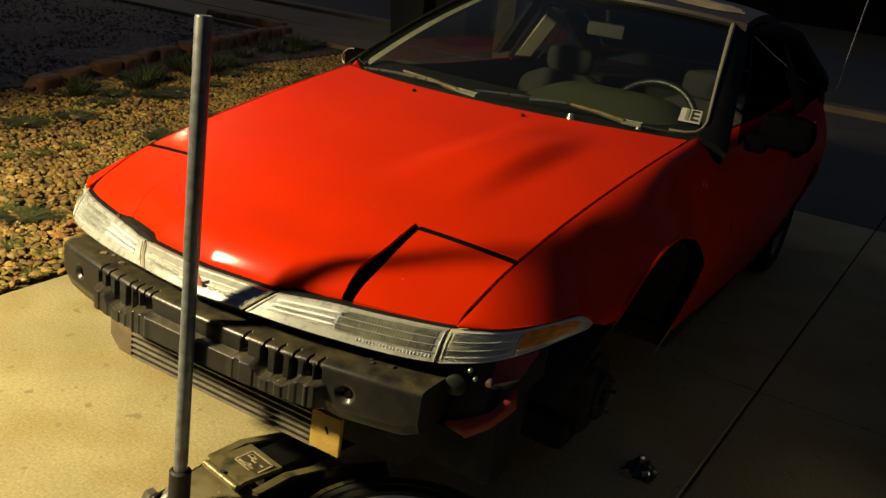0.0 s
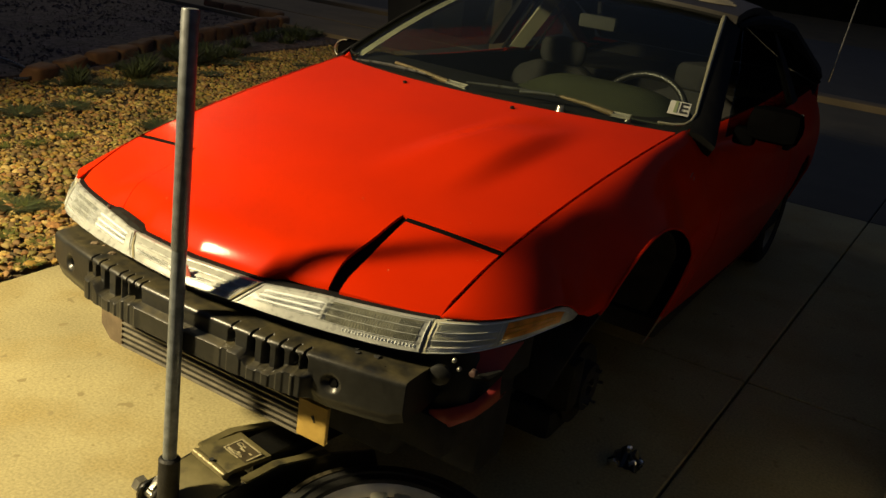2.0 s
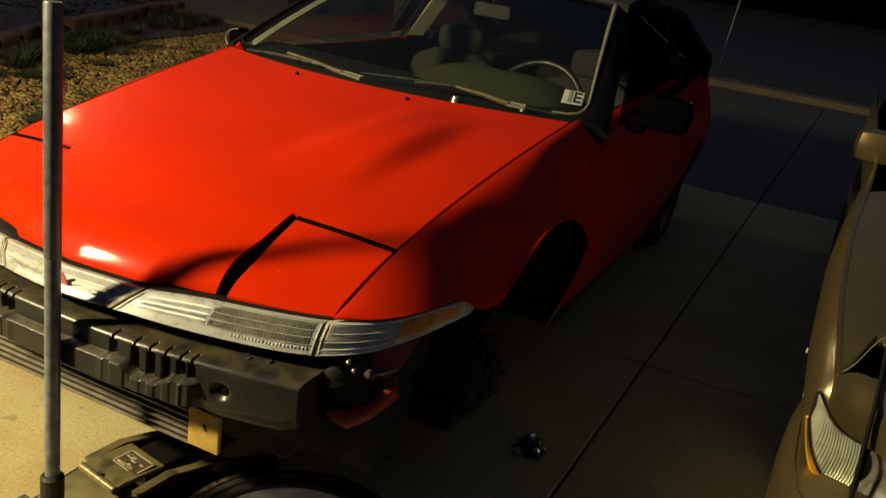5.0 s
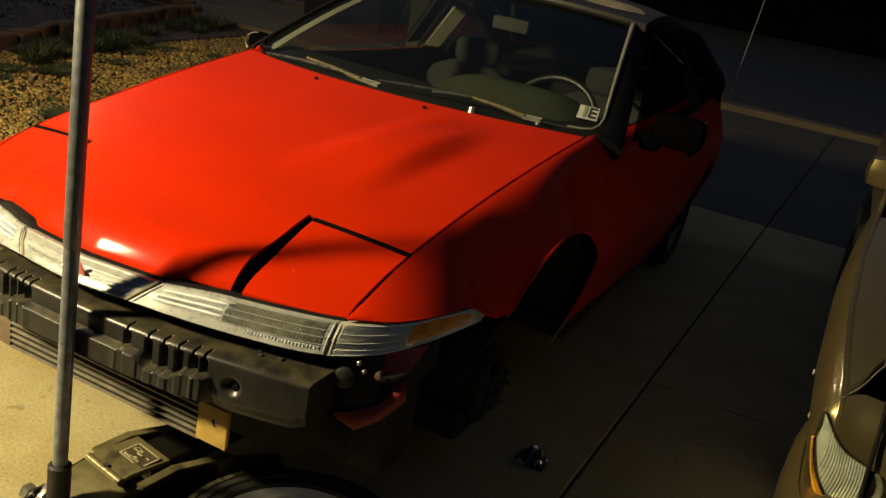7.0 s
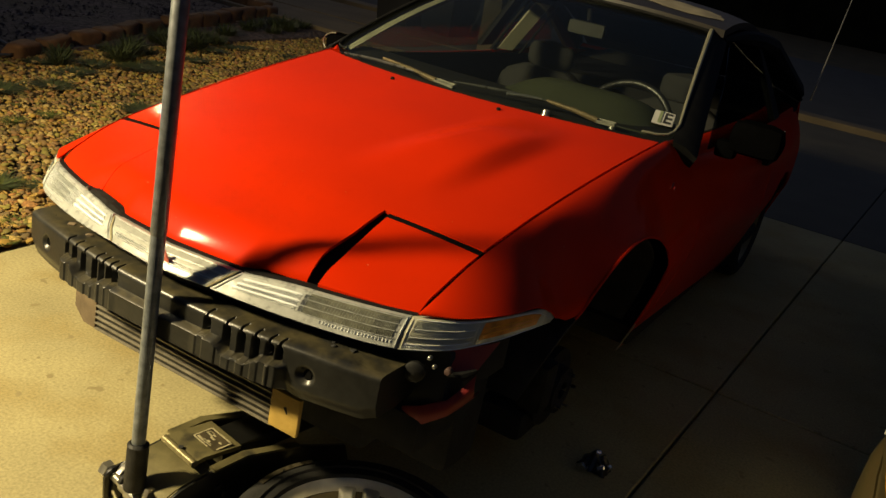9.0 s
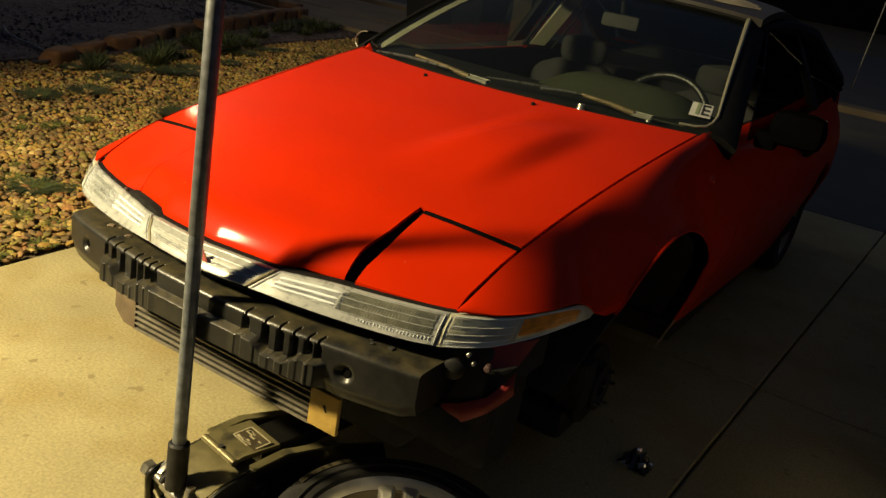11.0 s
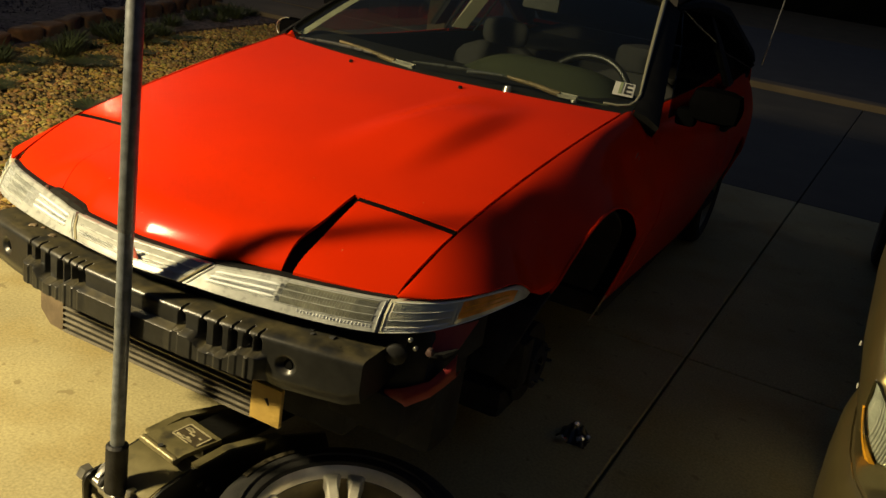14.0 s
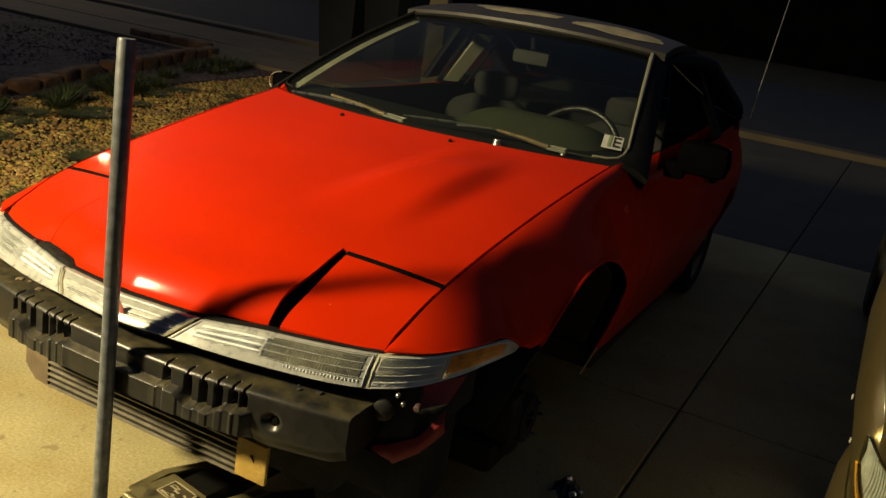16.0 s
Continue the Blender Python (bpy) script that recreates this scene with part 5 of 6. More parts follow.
def wiper(pivot, elbow, blade0, blade1, label):
    w = thing("wiper", label, "wiper", CAR, group="windshield wipers")
    p, e, a, b = (Vector(q) for q in (pivot, elbow, blade0, blade1))
    bm = B()
    turn = math.degrees(math.atan2(e.y - p.y, e.x - p.x))
    mid = p.lerp(e, 0.10) + Vector((0, 0, 0.010))
    box(bm, (0, 0, 0), (0.26 * (e - p).length, 0.020, 0.006), 0.002, m=pose(mid.x, mid.y, mid.z, -18, 0, turn))
    part("arm_root", bm, PADDLE, w, "pale wiper arm root")
    bm = B()
    tube(bm, [p.lerp(e, 0.22) + Vector((0, 0, 0.006)), p.lerp(e, 0.6) + Vector((0, 0, 0.008)), e + Vector((0, 0, 0.004))], [0.010, 0.008, 0.006], 8)
    part("arm", bm, WIPER_RUST, w, "faded brownish wiper arm")
    bm = B()
    m = a.lerp(b, 0.5)
    tube(bm, [a, a.lerp(b, 0.25) + Vector((0, -0.002, 0.004)), m + Vector((0, -0.003, 0.006)), a.lerp(b, 0.75) + Vector((0, -0.002, 0.004)), b], [0.003, 0.005, 0.006, 0.005, 0.003], 6)
    part("blade", bm, WIPER, w, "black wiper blade")
    bm = B()
    tube(bm, [p + Vector((0, 0, -0.02)), p + Vector((0, 0, 0.012))], [0.012, 0.009], 14)
    part("pivot_cap", bm, STEEL, w, "shiny pivot cap")


wiper((-0.041, 1.264, 0.915), (-0.394, 1.349, 0.938), (-0.564, 1.333, 0.925), (-0.208, 1.273, 0.938), "parked wiper with faded brown arm on the windshield")
wiper((0.512, 1.398, 0.915), (0.272, 1.375, 0.945), (-0.055, 1.298, 0.938), (0.332, 1.395, 0.945), "parked wiper with faded brown arm on the windshield")
bm = B()
tube(bm, [(0.313, 1.291, 0.910), (0.313, 1.291, 0.932)], [0.016, 0.011], 14)
part("pivot_nut", bm, STEEL, car, "shiny wiper pivot nut")
bm = B()
tube(bm, [(0.150, 1.305, 0.945), (0.20, 1.330, 0.950), (0.262, 1.352, 0.953)], [0.005, 0.006, 0.004], 8)
part("wiper_link", bm, STEEL, car, "bright chromed wiper link")

for s in (-1, 1):
    bm = B()
    tube(bm, [(s * 0.21, 1.147, hood_z(s * 0.21, 1.147) - 0.002), (s * 0.21, 1.145, hood_z(s * 0.21, 1.147) + 0.007)], [0.008, 0.006], 10)
    part("washer_jet", bm, BLACK_TRIM, car, "small black washer jet")
bm = B()
tube(bm, [(-0.655, 1.40, 0.905), (-0.668, 1.420, 0.920), (-0.674, 1.430, 0.930)], [0.020, 0.010, 0.002], 8)
part("hood_corner", bm, RED, car, "raised red corner of the hood")
# paint scuffs on the driver's side
for y0, z0, dy, dz in ((1.235, 0.815, 0.045, 0.012), (1.262, 0.806, 0.02, 0.008)):
    bm = B()
    sheet(bm, [[(body_side(y0 + dy * i / 8, z0 + dz * i / 8 + w) + 0.0012, y0 + dy * i / 8, z0 + dz * i / 8 + w) for w in (-0.004 * math.sin(math.pi * (i + 0.6) / 9.2), 0.004 * math.sin(math.pi * (i + 0.6) / 9.2))] for i in range(9)], 0.0006, Vector((-1, 0, 0)))
    part("paint_scuff", bm, RED_OLD, car, "dull scuffed patch in the red paint")
bm = B()
tube(bm, [(0.80, 3.75, 0.98), (0.86, 3.80, 1.9)], [0.004, 0.002], 6)
part("antenna", bm, STEEL, car, "thin whip antenna")

# ---- floor jack with its pipe handle ----
jack = thing("floor_jack", "black steel floor jack under the car's nose", "floor jack", pose(0.077, 0.0045, 0, 0, 0, -10))
for s in (-1, 1):
    bm = B()
    prof = [(-0.085, 0.03), (-0.10, 0.08), (-0.098, 0.135), (-0.075, 0.172), (-0.03, 0.192), (0.06, 0.208), (0.16, 0.215), (0.34, 0.17), (0.52, 0.10), (0.54, 0.04), (0.30, 0.045), (0.0, 0.035)]
    loft(bm, [[(s * 0.094 + d, y, z) for y, z in prof] for d in (-0.004, 0.004)])
    plate = part("side_plate", bm, JACK_BLACK, jack, "black side plate")
    bm = B()
    loft(bm, [[(s * 0.094 + x, y, z) for x, z in ((-0.014, zz - 0.004), (0.010, zz - 0.004), (0.010, zz + 0.003), (-0.014, zz + 0.003))] for y, zz in ((0.06, 0.212), (0.16, 0.217), (0.34, 0.172))])
    part("top_rail", bm, JACK_OLIVE, plate, "worn top rail")
    bm = B()
    fork = [(-0.100, 0.02), (-0.116, 0.08), (-0.116, 0.140), (-0.108, 0.156), (-0.092, 0.165), (-0.062, 0.168), (-0.045, 0.13), (-0.05, 0.02)]
    loft(bm, [[(s * 0.100 - 0.006 + d, y, z) for y, z in fork] for d in (-0.0035, 0.0035)])
    part("handle_fork", bm, JACK_BLACK, jack, "black fork plate of the handle socket")
bm = B()
sheet(bm, [[(x, y, z) for x in (-0.089, 0.0, 0.089)] for y, z in ((-0.075, 0.178), (-0.04, 0.194), (0.03, 0.206), (0.07, 0.208))], 0.005)
part("top_cover", bm, JACK_OLIVE, jack, "worn olive top cover")
bm = B()
sheet(bm, [[(x, y, z) for x in (-0.066, 0.066)] for y, z in ((0.028, 0.232), (0.05, 0.236), (0.165, 0.226))], 0.012)
arm_plate = part("lift_arm_plate", bm, JACK_OLIVE, jack, "worn plate with a torn label")
bm = B()
tube(bm, [(-0.068, 0.026, 0.227), (0.068, 0.026, 0.227)], 0.010, 14)
part("hinge_roll", bm, ROLL, arm_plate, "rubbed olive hinge roll")
bm = B()
tube(bm, [(0.0, 0.030, 0.235), (0.0, 0.030, 0.2395)], 0.007, 10)
part("rivet", bm, INK, arm_plate)
lab = part("label", box(B(), (0.012, 0.115, 0.2318), (0.092, 0.062, 0.0016), 0.0), JACK_LABEL, arm_plate, "dark worn label")
rnd = random.Random(21)
bm = B()
for x, y, a, b in ((-0.030, 0.115, 0.004, 0.056), (0.054, 0.120, 0.004, 0.046), (0.010, 0.143, 0.080, 0.004), (0.000, 0.087, 0.060, 0.0035)):
    box(bm, (x, y, 0.2331), (a, b, 0.001), 0.0)
for k in range(9):
    x, y = 0.012 + rnd.uniform(-0.034, 0.034), 0.115 + rnd.uniform(-0.022, 0.022)
    box(bm, (x, y, 0.2331), (rnd.uniform(0.010, 0.034), rnd.uniform(0.003, 0.008), 0.001), 0.0)
tagged(part("label_print", bm, PAPER, lab), kind="stuff")
part("lift_arm", box(B(), (0, 0.32, 0.19), (0.10, 0.40, 0.05), 0.01), JACK_BLACK, jack, "black lift arm")
bm = B()
tube(bm, [(0, 0.52, 0.19), (0, 0.52, 0.26)], [0.05, 0.055], 24)
part("saddle", bm, JACK_BLACK, jack, "round lifting saddle")
SHAFT_Y = -0.088
bm = B()
tube(bm, [(-0.128, SHAFT_Y, 0.138), (-0.062, SHAFT_Y, 0.138), (-0.060, SHAFT_Y, 0.138), (-0.030, SHAFT_Y, 0.138), (-0.028, SHAFT_Y, 0.138), (0.030, SHAFT_Y, 0.138), (0.032, SHAFT_Y, 0.138), (0.110, SHAFT_Y, 0.138)], [0.012, 0.012, 0.017, 0.017, 0.021, 0.021, 0.013, 0.013], 18)
part("cross_shaft", bm, STEEL, jack, "bright stepped cross shaft")
for x0, x1 in ((-0.145, -0.122), (0.098, 0.108)):
    bm = B()
    tube(bm, [(x0, SHAFT_Y, 0.138), (x1, SHAFT_Y, 0.138)], [0.023, 0.021], 6)
    part("shaft_nut", bm, STEEL, jack, "bright hex nut")
for s in (-1, 1):
    bm = B()
    tube(bm, [(s * 0.078 - 0.006, -0.06, 0.04), (s * 0.090 - 0.006, -0.06, 0.04)], 0.040, 24)
    part("caster", bm, CAST, jack, "steel caster wheel")
for x, turn in ((-0.072, 24), (0.040, -18)):
    lug = part("release_knuckle", box(B(), (0, 0, 0), (0.016, 0.040, 0.044), 0.004, m=pose(x, -0.076, 0.162, turn, 0, 12)), STEEL, jack, "bright release linkage block")
bm = B()
tube(bm, [(-0.045, -0.076, 0.176), (-0.046, -0.100, 0.170), (-0.046, -0.108, 0.160)], [0.009, 0.010, 0.007], 12)
part("valve_screw", bm, CAST, jack, "grey valve screw")
bm = B()
tube(bm, [(-0.075, -0.108, 0.118), (-0.030, -0.116, 0.110), (0.030, -0.116, 0.100), (0.085, -0.112, 0.092)], 0.0045, 8)
part("return_spring", bm, ROLL, jack, "thin return spring")
for x, y, z, r in ((0.098, -0.096, 0.150, 0.0085), (0.098, -0.072, 0.164, 0.0055), (0.088, -0.114, 0.158, 0.005)):
    bm = B()
    bmesh.ops.create_uvsphere(bm, u_segments=16, v_segments=10, radius=r)
    move(bm, Matrix.Translation((x, y, z)))
    part("rivet_head", bm, STEEL, jack, "shiny domed rivet head")
brk = part("foot_bracket", box(B(), (0.125, -0.008, 0.112), (0.060, 0.062, 0.010), 0.002), JACK_OLIVE, jack, "worn bracket")
bm = B()
tube(bm, [(0.125, -0.005, 0.115), (0.125, -0.005, 0.124), (0.125, -0.005, 0.125), (0.125, -0.005, 0.138)], [0.016, 0.016, 0.011, 0.010], 6)
part("bolt", bm, STEEL, brk, "bolt and washer")
for x, y, z in ((0.099, 0.075, 0.155), (0.099, 0.10, 0.125)):
    bm = B()
    tube(bm, [(x - 0.004, y, z), (x + 0.004, y, z)], [0.010, 0.008], 14)
    part("pin_end", bm, CAST, jack, "dark pin end")
POLE_B, POLE_T = Vector((0.061, -0.086, 0.227)), Vector((0.065, -0.024, 1.344))
pole = thing("jack_handle", "grey galvanised steel pipe handle standing in the jack", "pipe handle")
bm = B()
d = POLE_T - POLE_B
tube(bm, [POLE_B, POLE_B + d * 0.538], 0.0165, 24)
part("lower_pipe", bm, GALV, pole)
bm = B()
tube(bm, [POLE_B + d * 0.538, POLE_B + d * 0.543, POLE_B + d * 0.995, POLE_T], [0.0160, 0.0180, 0.0180, 0.0165], 24)
part("upper_pipe", bm, GALV_DARK, pole, "slightly wider upper pipe")
bm = B()
tube(bm, [POLE_B - d * 0.05, POLE_B + d * 0.06, POLE_B + d * 0.065], [0.026, 0.026, 0.021], 20)
part("socket", bm, CAST, pole, "dark worn handle socket")

# ---- champagne car alongside ----
C2X, C2Y = 2.402, 0.33
car2 = thing("champagne_car", "champagne beige parked car with a chipped, cracked hood edge", "car", pose(C2X, C2Y, 0))


def c2_seam(y):
    """Hood seam: place across and height."""
    return (itp([.60, .665, .80, .97, 1.22, 1.47, 1.82, 2.2], [1.592, 1.586, 1.570, 1.562, 1.563, 1.577, 1.600, 1.62], y),
            itp([.60, .66, .78, .95, 1.35, 1.87, 2.2, 4.4], [.748, .778, .832, .870, .925, .950, .955, .93], y))


def c2_out(y):
    return itp([.60, .65, .77, .9, 1.25, 1.53, 1.84, 2.16, 3.6, 4.4], [1.552, 1.545, 1.533, 1.526, 1.528, 1.543, 1.571, 1.598, 1.60, 1.66], y)


def c2_section(y, n=46):
    """Fender section from the hood seam outwards and down to the arch or sill."""
    xs, zs = c2_seam(y)
    xo = c2_out(y)
    zb = 0.24 if y > 0.95 else 0.60
    for cy in (1.19, 3.88):
        if abs(y - cy) < 0.40:
            zb = max(zb, 0.30 + math.sqrt(0.40 ** 2 - (y - cy) ** 2) * 0.92)
    pts = []
    for k in range(n):
        t = k / (n - 1)
        if t < 0.6:
            a = t / 0.6 * math.pi / 2
            x = xs + (xo - xs) * math.sin(a) ** 1.1
            z = zs - 0.13 * (1 - math.cos(a) ** 0.85)
            z += 0.0030 * math.exp(-((x - xs + 0.008) / 0.0028) ** 2)
        else:
            q = (t - 0.6) / 0.4
            z = lerp(zs - 0.13, zb, q)
            x = xo + 0.26 * (zs - 0.13 - z)
        pts.append(Vector((x, y, z)))
    return pts


def c2_tear(x):
    """Front edge of the broken hood, and rear edge of the nose panel before it."""
    return (itp([1.58, 1.60, 1.617, 1.64, 1.666, 1.70, 1.76, 2.41], [.648, .667, .690, .735, .772, .748, .672, .518], x),
            itp([1.58, 1.60, 1.623, 1.665, 1.70, 1.76, 2.41], [.645, .660, .668, .660, .660, .664, .510], x))


def c2_hood_z(x, y):
    xs, zs = c2_seam(y)
    return zs + 0.045 * (1 - math.exp(-(x - xs) / 0.30))


def c2_lamp_edge(x):
    """Upper and lower edge of the headlamp and its place along the car."""
    return (itp([1.553, 1.559, 1.575, 1.591, 1.624, 1.671, 1.70, 1.86, 2.41], [.725, .737, .720, .702, .677, .666, .664, .655, .65], x),
            itp([1.553, 1.557, 1.565, 1.577, 1.597, 1.618, 1.65, 1.677, 1.86], [.70, .665, .635, .605, .574, .553, .546, .545, .545], x),
            itp([1.553, 1.565, 1.60, 1.677, 1.86, 2.41], [.632, .616, .602, .590, .50, .36], x))


def c2(s, p):
    """From the near side's own place to the car's frame; s = 1 mirrors it to the far side."""
    return ((p[0] - C2X) * (1 if s < 0 else -1), p[1] - C2Y, p[2])


for s in (-1, 1):
    bm = B()
    ys = [0.665 + 0.9 * i / 50 for i in range(51)] + [1.60 + 2.75 * i / 50 for i in range(51)]
    rows = [[c2(s, p) for p in c2_section(y)] for y in ys]
    # nose of the fender: from the first section down to the headlamp's edge
    first = c2_section(0.665)
    front = []
    for k in range(len(first)):
        t = k / (len(first) - 1)
        if t < 0.42:
            x = lerp(1.592, 1.556, t / 0.42)
            front.append(Vector((x, c2_lamp_edge(x)[2] + 0.006, c2_lamp_edge(x)[0])))
        else:
            z = lerp(0.737, 0.60, (t - 0.42) / 0.58)
            front.append(Vector((itp([.60, .635, .665, .737], [1.577, 1.563, 1.555, 1.556], z), 0.632, z)))
    lead = []
    for i in range(10):
        q = i / 10
        row = []
        for f, g, h in zip(front, first, c2_section(0.70)):
            tan = (g - h).normalized()
            c = g + tan * (f - g).length * 0.45
            row.append(c2(s, f * (1 - q) ** 2 + c * 2 * q * (1 - q) + g * q * q))
        lead.append(row)
    sheet(bm, [row[:31] for row in lead + rows], 0.006, Vector((-s, 0, -0.3)))
    sheet(bm, [row[30:] for row in lead + rows[:12]], 0.006, Vector((-s, 0, 0)))
    part("front_fender", bm, CHAMPAGNE, car2, "dull champagne fender and door side")
    # made-up black lower side, hidden from view, keeps bounced light off the ground
    bm = B()
    sheet(bm, [row[30:] for row in rows[11:]], 0.006, Vector((-s, 0, 0)))
    part("blackened_lower_side", bm, BLACK_TRIM, car2, "hidden lower side, blackened to curb bounced light")
    # headlamp: fluted reflector behind a clear cover
    bm = B()
    rows = []
    for i in range(97):
        x = lerp(1.558, 1.674, i / 96)
        zt, zb, y0 = c2_lamp_edge(x)
        zt, zb = zt - 0.003, zb + 0.003
        row = []
        for k in range(15):
            v = k / 14
            y = y0 + 0.012 - 0.004 * math.sin(math.pi * v) + 0.0009 * math.sin(2 * math.pi * (x - 1.56) / 0.0060 + 1.2 * v) * smooth(1.573, 1.583, x)
            row.append(c2(s, (x + 0.006 * math.sin(math.pi * v), y, lerp(zt, max(zb, zt - 0.16), v))))
        rows.append(row)
    sheet(bm, rows, 0.004, Vector((0, 1, 0)))
    lamp2 = part("headlamp", bm, LAMP2, car2, "fluted bright headlamp reflector")
    bm = B()
    rows = []
    for i in range(33):
        x = lerp(1.555, 1.676, i / 32)
        zt, zb, y0 = c2_lamp_edge(x)
        rows.append([c2(s, (x, y0 + 0.006 - 0.010 * math.sin(math.pi * k / 10), lerp(zt - 0.001, zb + 0.001, k / 10))) for k in range(11)])
    sheet(bm, rows, 0.003, Vector((0, 1, 0)))
    part("lens", bm, GLASS, lamp2, "clear lamp cover").visible_shadow = False
    bm = B()
    edge = [(x, c2_lamp_edge(x)[2] + 0.001, c2_lamp_edge(x)[0]) for x in [lerp(1.676, 1.557, i / 24) for i in range(25)]]
    tube(bm, [c2(s, p) for p in edge], 0.0011, 6)
    part("lamp_seal", bm, BLACK_TRIM, lamp2, "thin black lamp gasket")
    bm = B()
    rows = []
    for i in range(17):
        t = i / 16
        x = lerp(1.556, 1.640, t)
        zt, zb, y0 = c2_lamp_edge(x)
        w = lerp(0.006, 0.021, smooth(0, 0.75, t)) * (1 - 0.7 * smooth(0.75, 1, t))
        d = Vector((-0.8, 0, -0.6)).lerp(Vector((-0.25, 0, -0.97)), t)
        e = Vector((x, y0 - 0.001, zb - 0.002))
        rows.append([c2(s, e), c2(s, e + d * w * 0.5 + Vector((0, -0.005, 0))), c2(s, e + d * w + Vector((0, 0.004, 0)))])
    sheet(bm, rows, 0.012, Vector((0, 1, 0)))
    part("amber_marker", bm, AMBER_RIB, lamp2, "amber side marker strip")
    bm = B()
    rows = []
    for i in range(25):
        x = lerp(1.690, 1.90, i / 24)
        zt, zb, y0 = c2_lamp_edge(x)
        rows.append([c2(s, (x, y0 + 0.012 + 0.02 * math.sin(math.pi * k / 8) + 0.002 * math.sin(x * 700), lerp(zt - 0.004, 0.55, k / 8))) for k in range(9)])
    sheet(bm, rows, 0.004, Vector((0, 1, 0)))
    part("inner_lamp", bm, LENS_GREY, car2, "dark inner headlamp")
    # pale cracked edges of the torn nose
    bm = B()
    tube(bm, [c2(s, (x, c2_tear(x)[0] + 0.001, c2_hood_z(x, c2_tear(x)[0]) + 0.001)) for x in [lerp(1.594, 1.675, i / 16) for i in range(17)]], 0.0012, 5)
    tube(bm, [c2(s, (1.586 - 0.020 * t, 0.650 - 0.028 * t - 0.010 * t * t, 0.776 - 0.010 * t)) for t in (0, .25, .5, .75, 1)], 0.0011, 5)
    part("cracked_edge", bm, PATCH, car2, "pale chipped paint along the crack")
    bm = B()
    box(bm, c2(s, (1.63, 2.16, 1.00)), (0.20, 0.10, 0.12), 0.045)
    mirror2 = part("door_mirror", bm, CHAMPAGNE, car2, "champagne door mirror")
    part("mirror_arm", box(B(), c2(s, (1.68, 2.19, 0.965)), (0.08, 0.06, 0.05), 0.015), BLACK_TRIM, mirror2)
    for p, w in (((1.531, 0.985, 0.668), 0.012), ((1.548, 0.868, 0.604), 0.011)):
        bm = B()
        box(bm, c2(s, p), (0.004, w * 0.6, 0.013), 0.0015)
        part("fender_clip", bm, WHITE_PLASTIC, car2, "small pale clip at the fender edge")
bm = B()
rows = []
for i in range(41):
    row = []
    for j in range(61):
        u = lerp(-1, 1, j / 60)
        q = abs(u) ** 0.6
        ey = 1.80 - 0.12 * abs(u) ** 3
        xf = lerp(2.402, 1.590, q)
        y0 = c2_tear(xf)[0]
        y = lerp(y0, ey, (i / 40) ** 1.2)
        x = lerp(2.402, c2_seam(y)[0] + 0.0065, q)
        z = c2_hood_z(x, y) - 0.010 * (i == 0) * (x > 1.6)
        row.append(c2(-1 if u < 0 else 1, (x, y, z)))
    rows.append(row)
sheet(bm, rows, 0.010)
part("hood", bm, CHAMPAGNE, car2, "dull champagne hood with a broken front edge")
bm = B()
rows = []
for i in range(11):
    row = []
    for j in range(61):
        u = lerp(-1, 1, j / 60)
        x = lerp(2.402, 1.5895, abs(u) ** 0.6)
        yb = c2_tear(x)[1]
        zt, zb, y0 = c2_lamp_edge(x)
        g, f = Vector((x, yb, c2_hood_z(x, yb))), Vector((x, y0 + 0.006, zt))
        c = g + Vector((0, -1, -0.45)).normalized() * (f - g).length * 0.45
        q = i / 10
        row.append(c2(-1 if u < 0 else 1, f * (1 - q) ** 2 + c * 2 * q * (1 - q) + g * q * q))
    rows.append(row)
sheet(bm, rows, 0.008)
part("nose_panel", bm, CHAMPAGNE, car2, "champagne nose panel above the headlamps")
bm = B()
rows = [[(lerp(-0.79, 0.79, j / 20), y, z) for j in range(21)] for y, z in ((0.31, 0.69), (0.40, 0.755), (0.60, 0.83), (1.0, 0.88), (1.5, 0.91))]
sheet(bm, rows, 0.02)
part("bay_cover", bm, HOLE, car2, "dark gap under the hood edge")
bm = B()
tube(bm, [(x - C2X, y - C2Y, z) for x, y, z in ((1.670, .80, .858), (1.668, .73, .833), (1.6665, .655, .800), (1.667, .600, .745), (1.670, .580, .672), (1.675, .572, .60), (1.679, .56, .55), (1.682, .47, .545), (1.684, .40, .54), (1.685, .375, .35))], 0.0048, 8)
part("loose_strip", bm, BLACK_TRIM, car2, "loose black rubber strip over the nose")
# bumper cover: sections along its plan line, mirrored
plan2 = [(1.552, .93, .612), (1.545, .90, .610), (1.533, .84, .598), (1.527, .78, .588), (1.526, .70, .576), (1.530, .62, .562), (1.545, .53, .550), (1.58, .45, .543), (1.65, .40, .540), (1.80, .36, .54), (2.0, .34, .54), (2.402, .33, .54)]
path2 = []
for i in range(len(plan2) - 1):
    for k in range(4):
        t = k / 4
        path2.append(tuple(lerp(plan2[i][c], plan2[i + 1][c], t) for c in range(3)))
path2 = [(-(C2X - x), y - C2Y, z) for x, y, z in path2] + [((C2X - x), y - C2Y, z) for x, y, z in reversed(path2 + [plan2[-1]]) if x < C2X]
bm = B()
rings = []
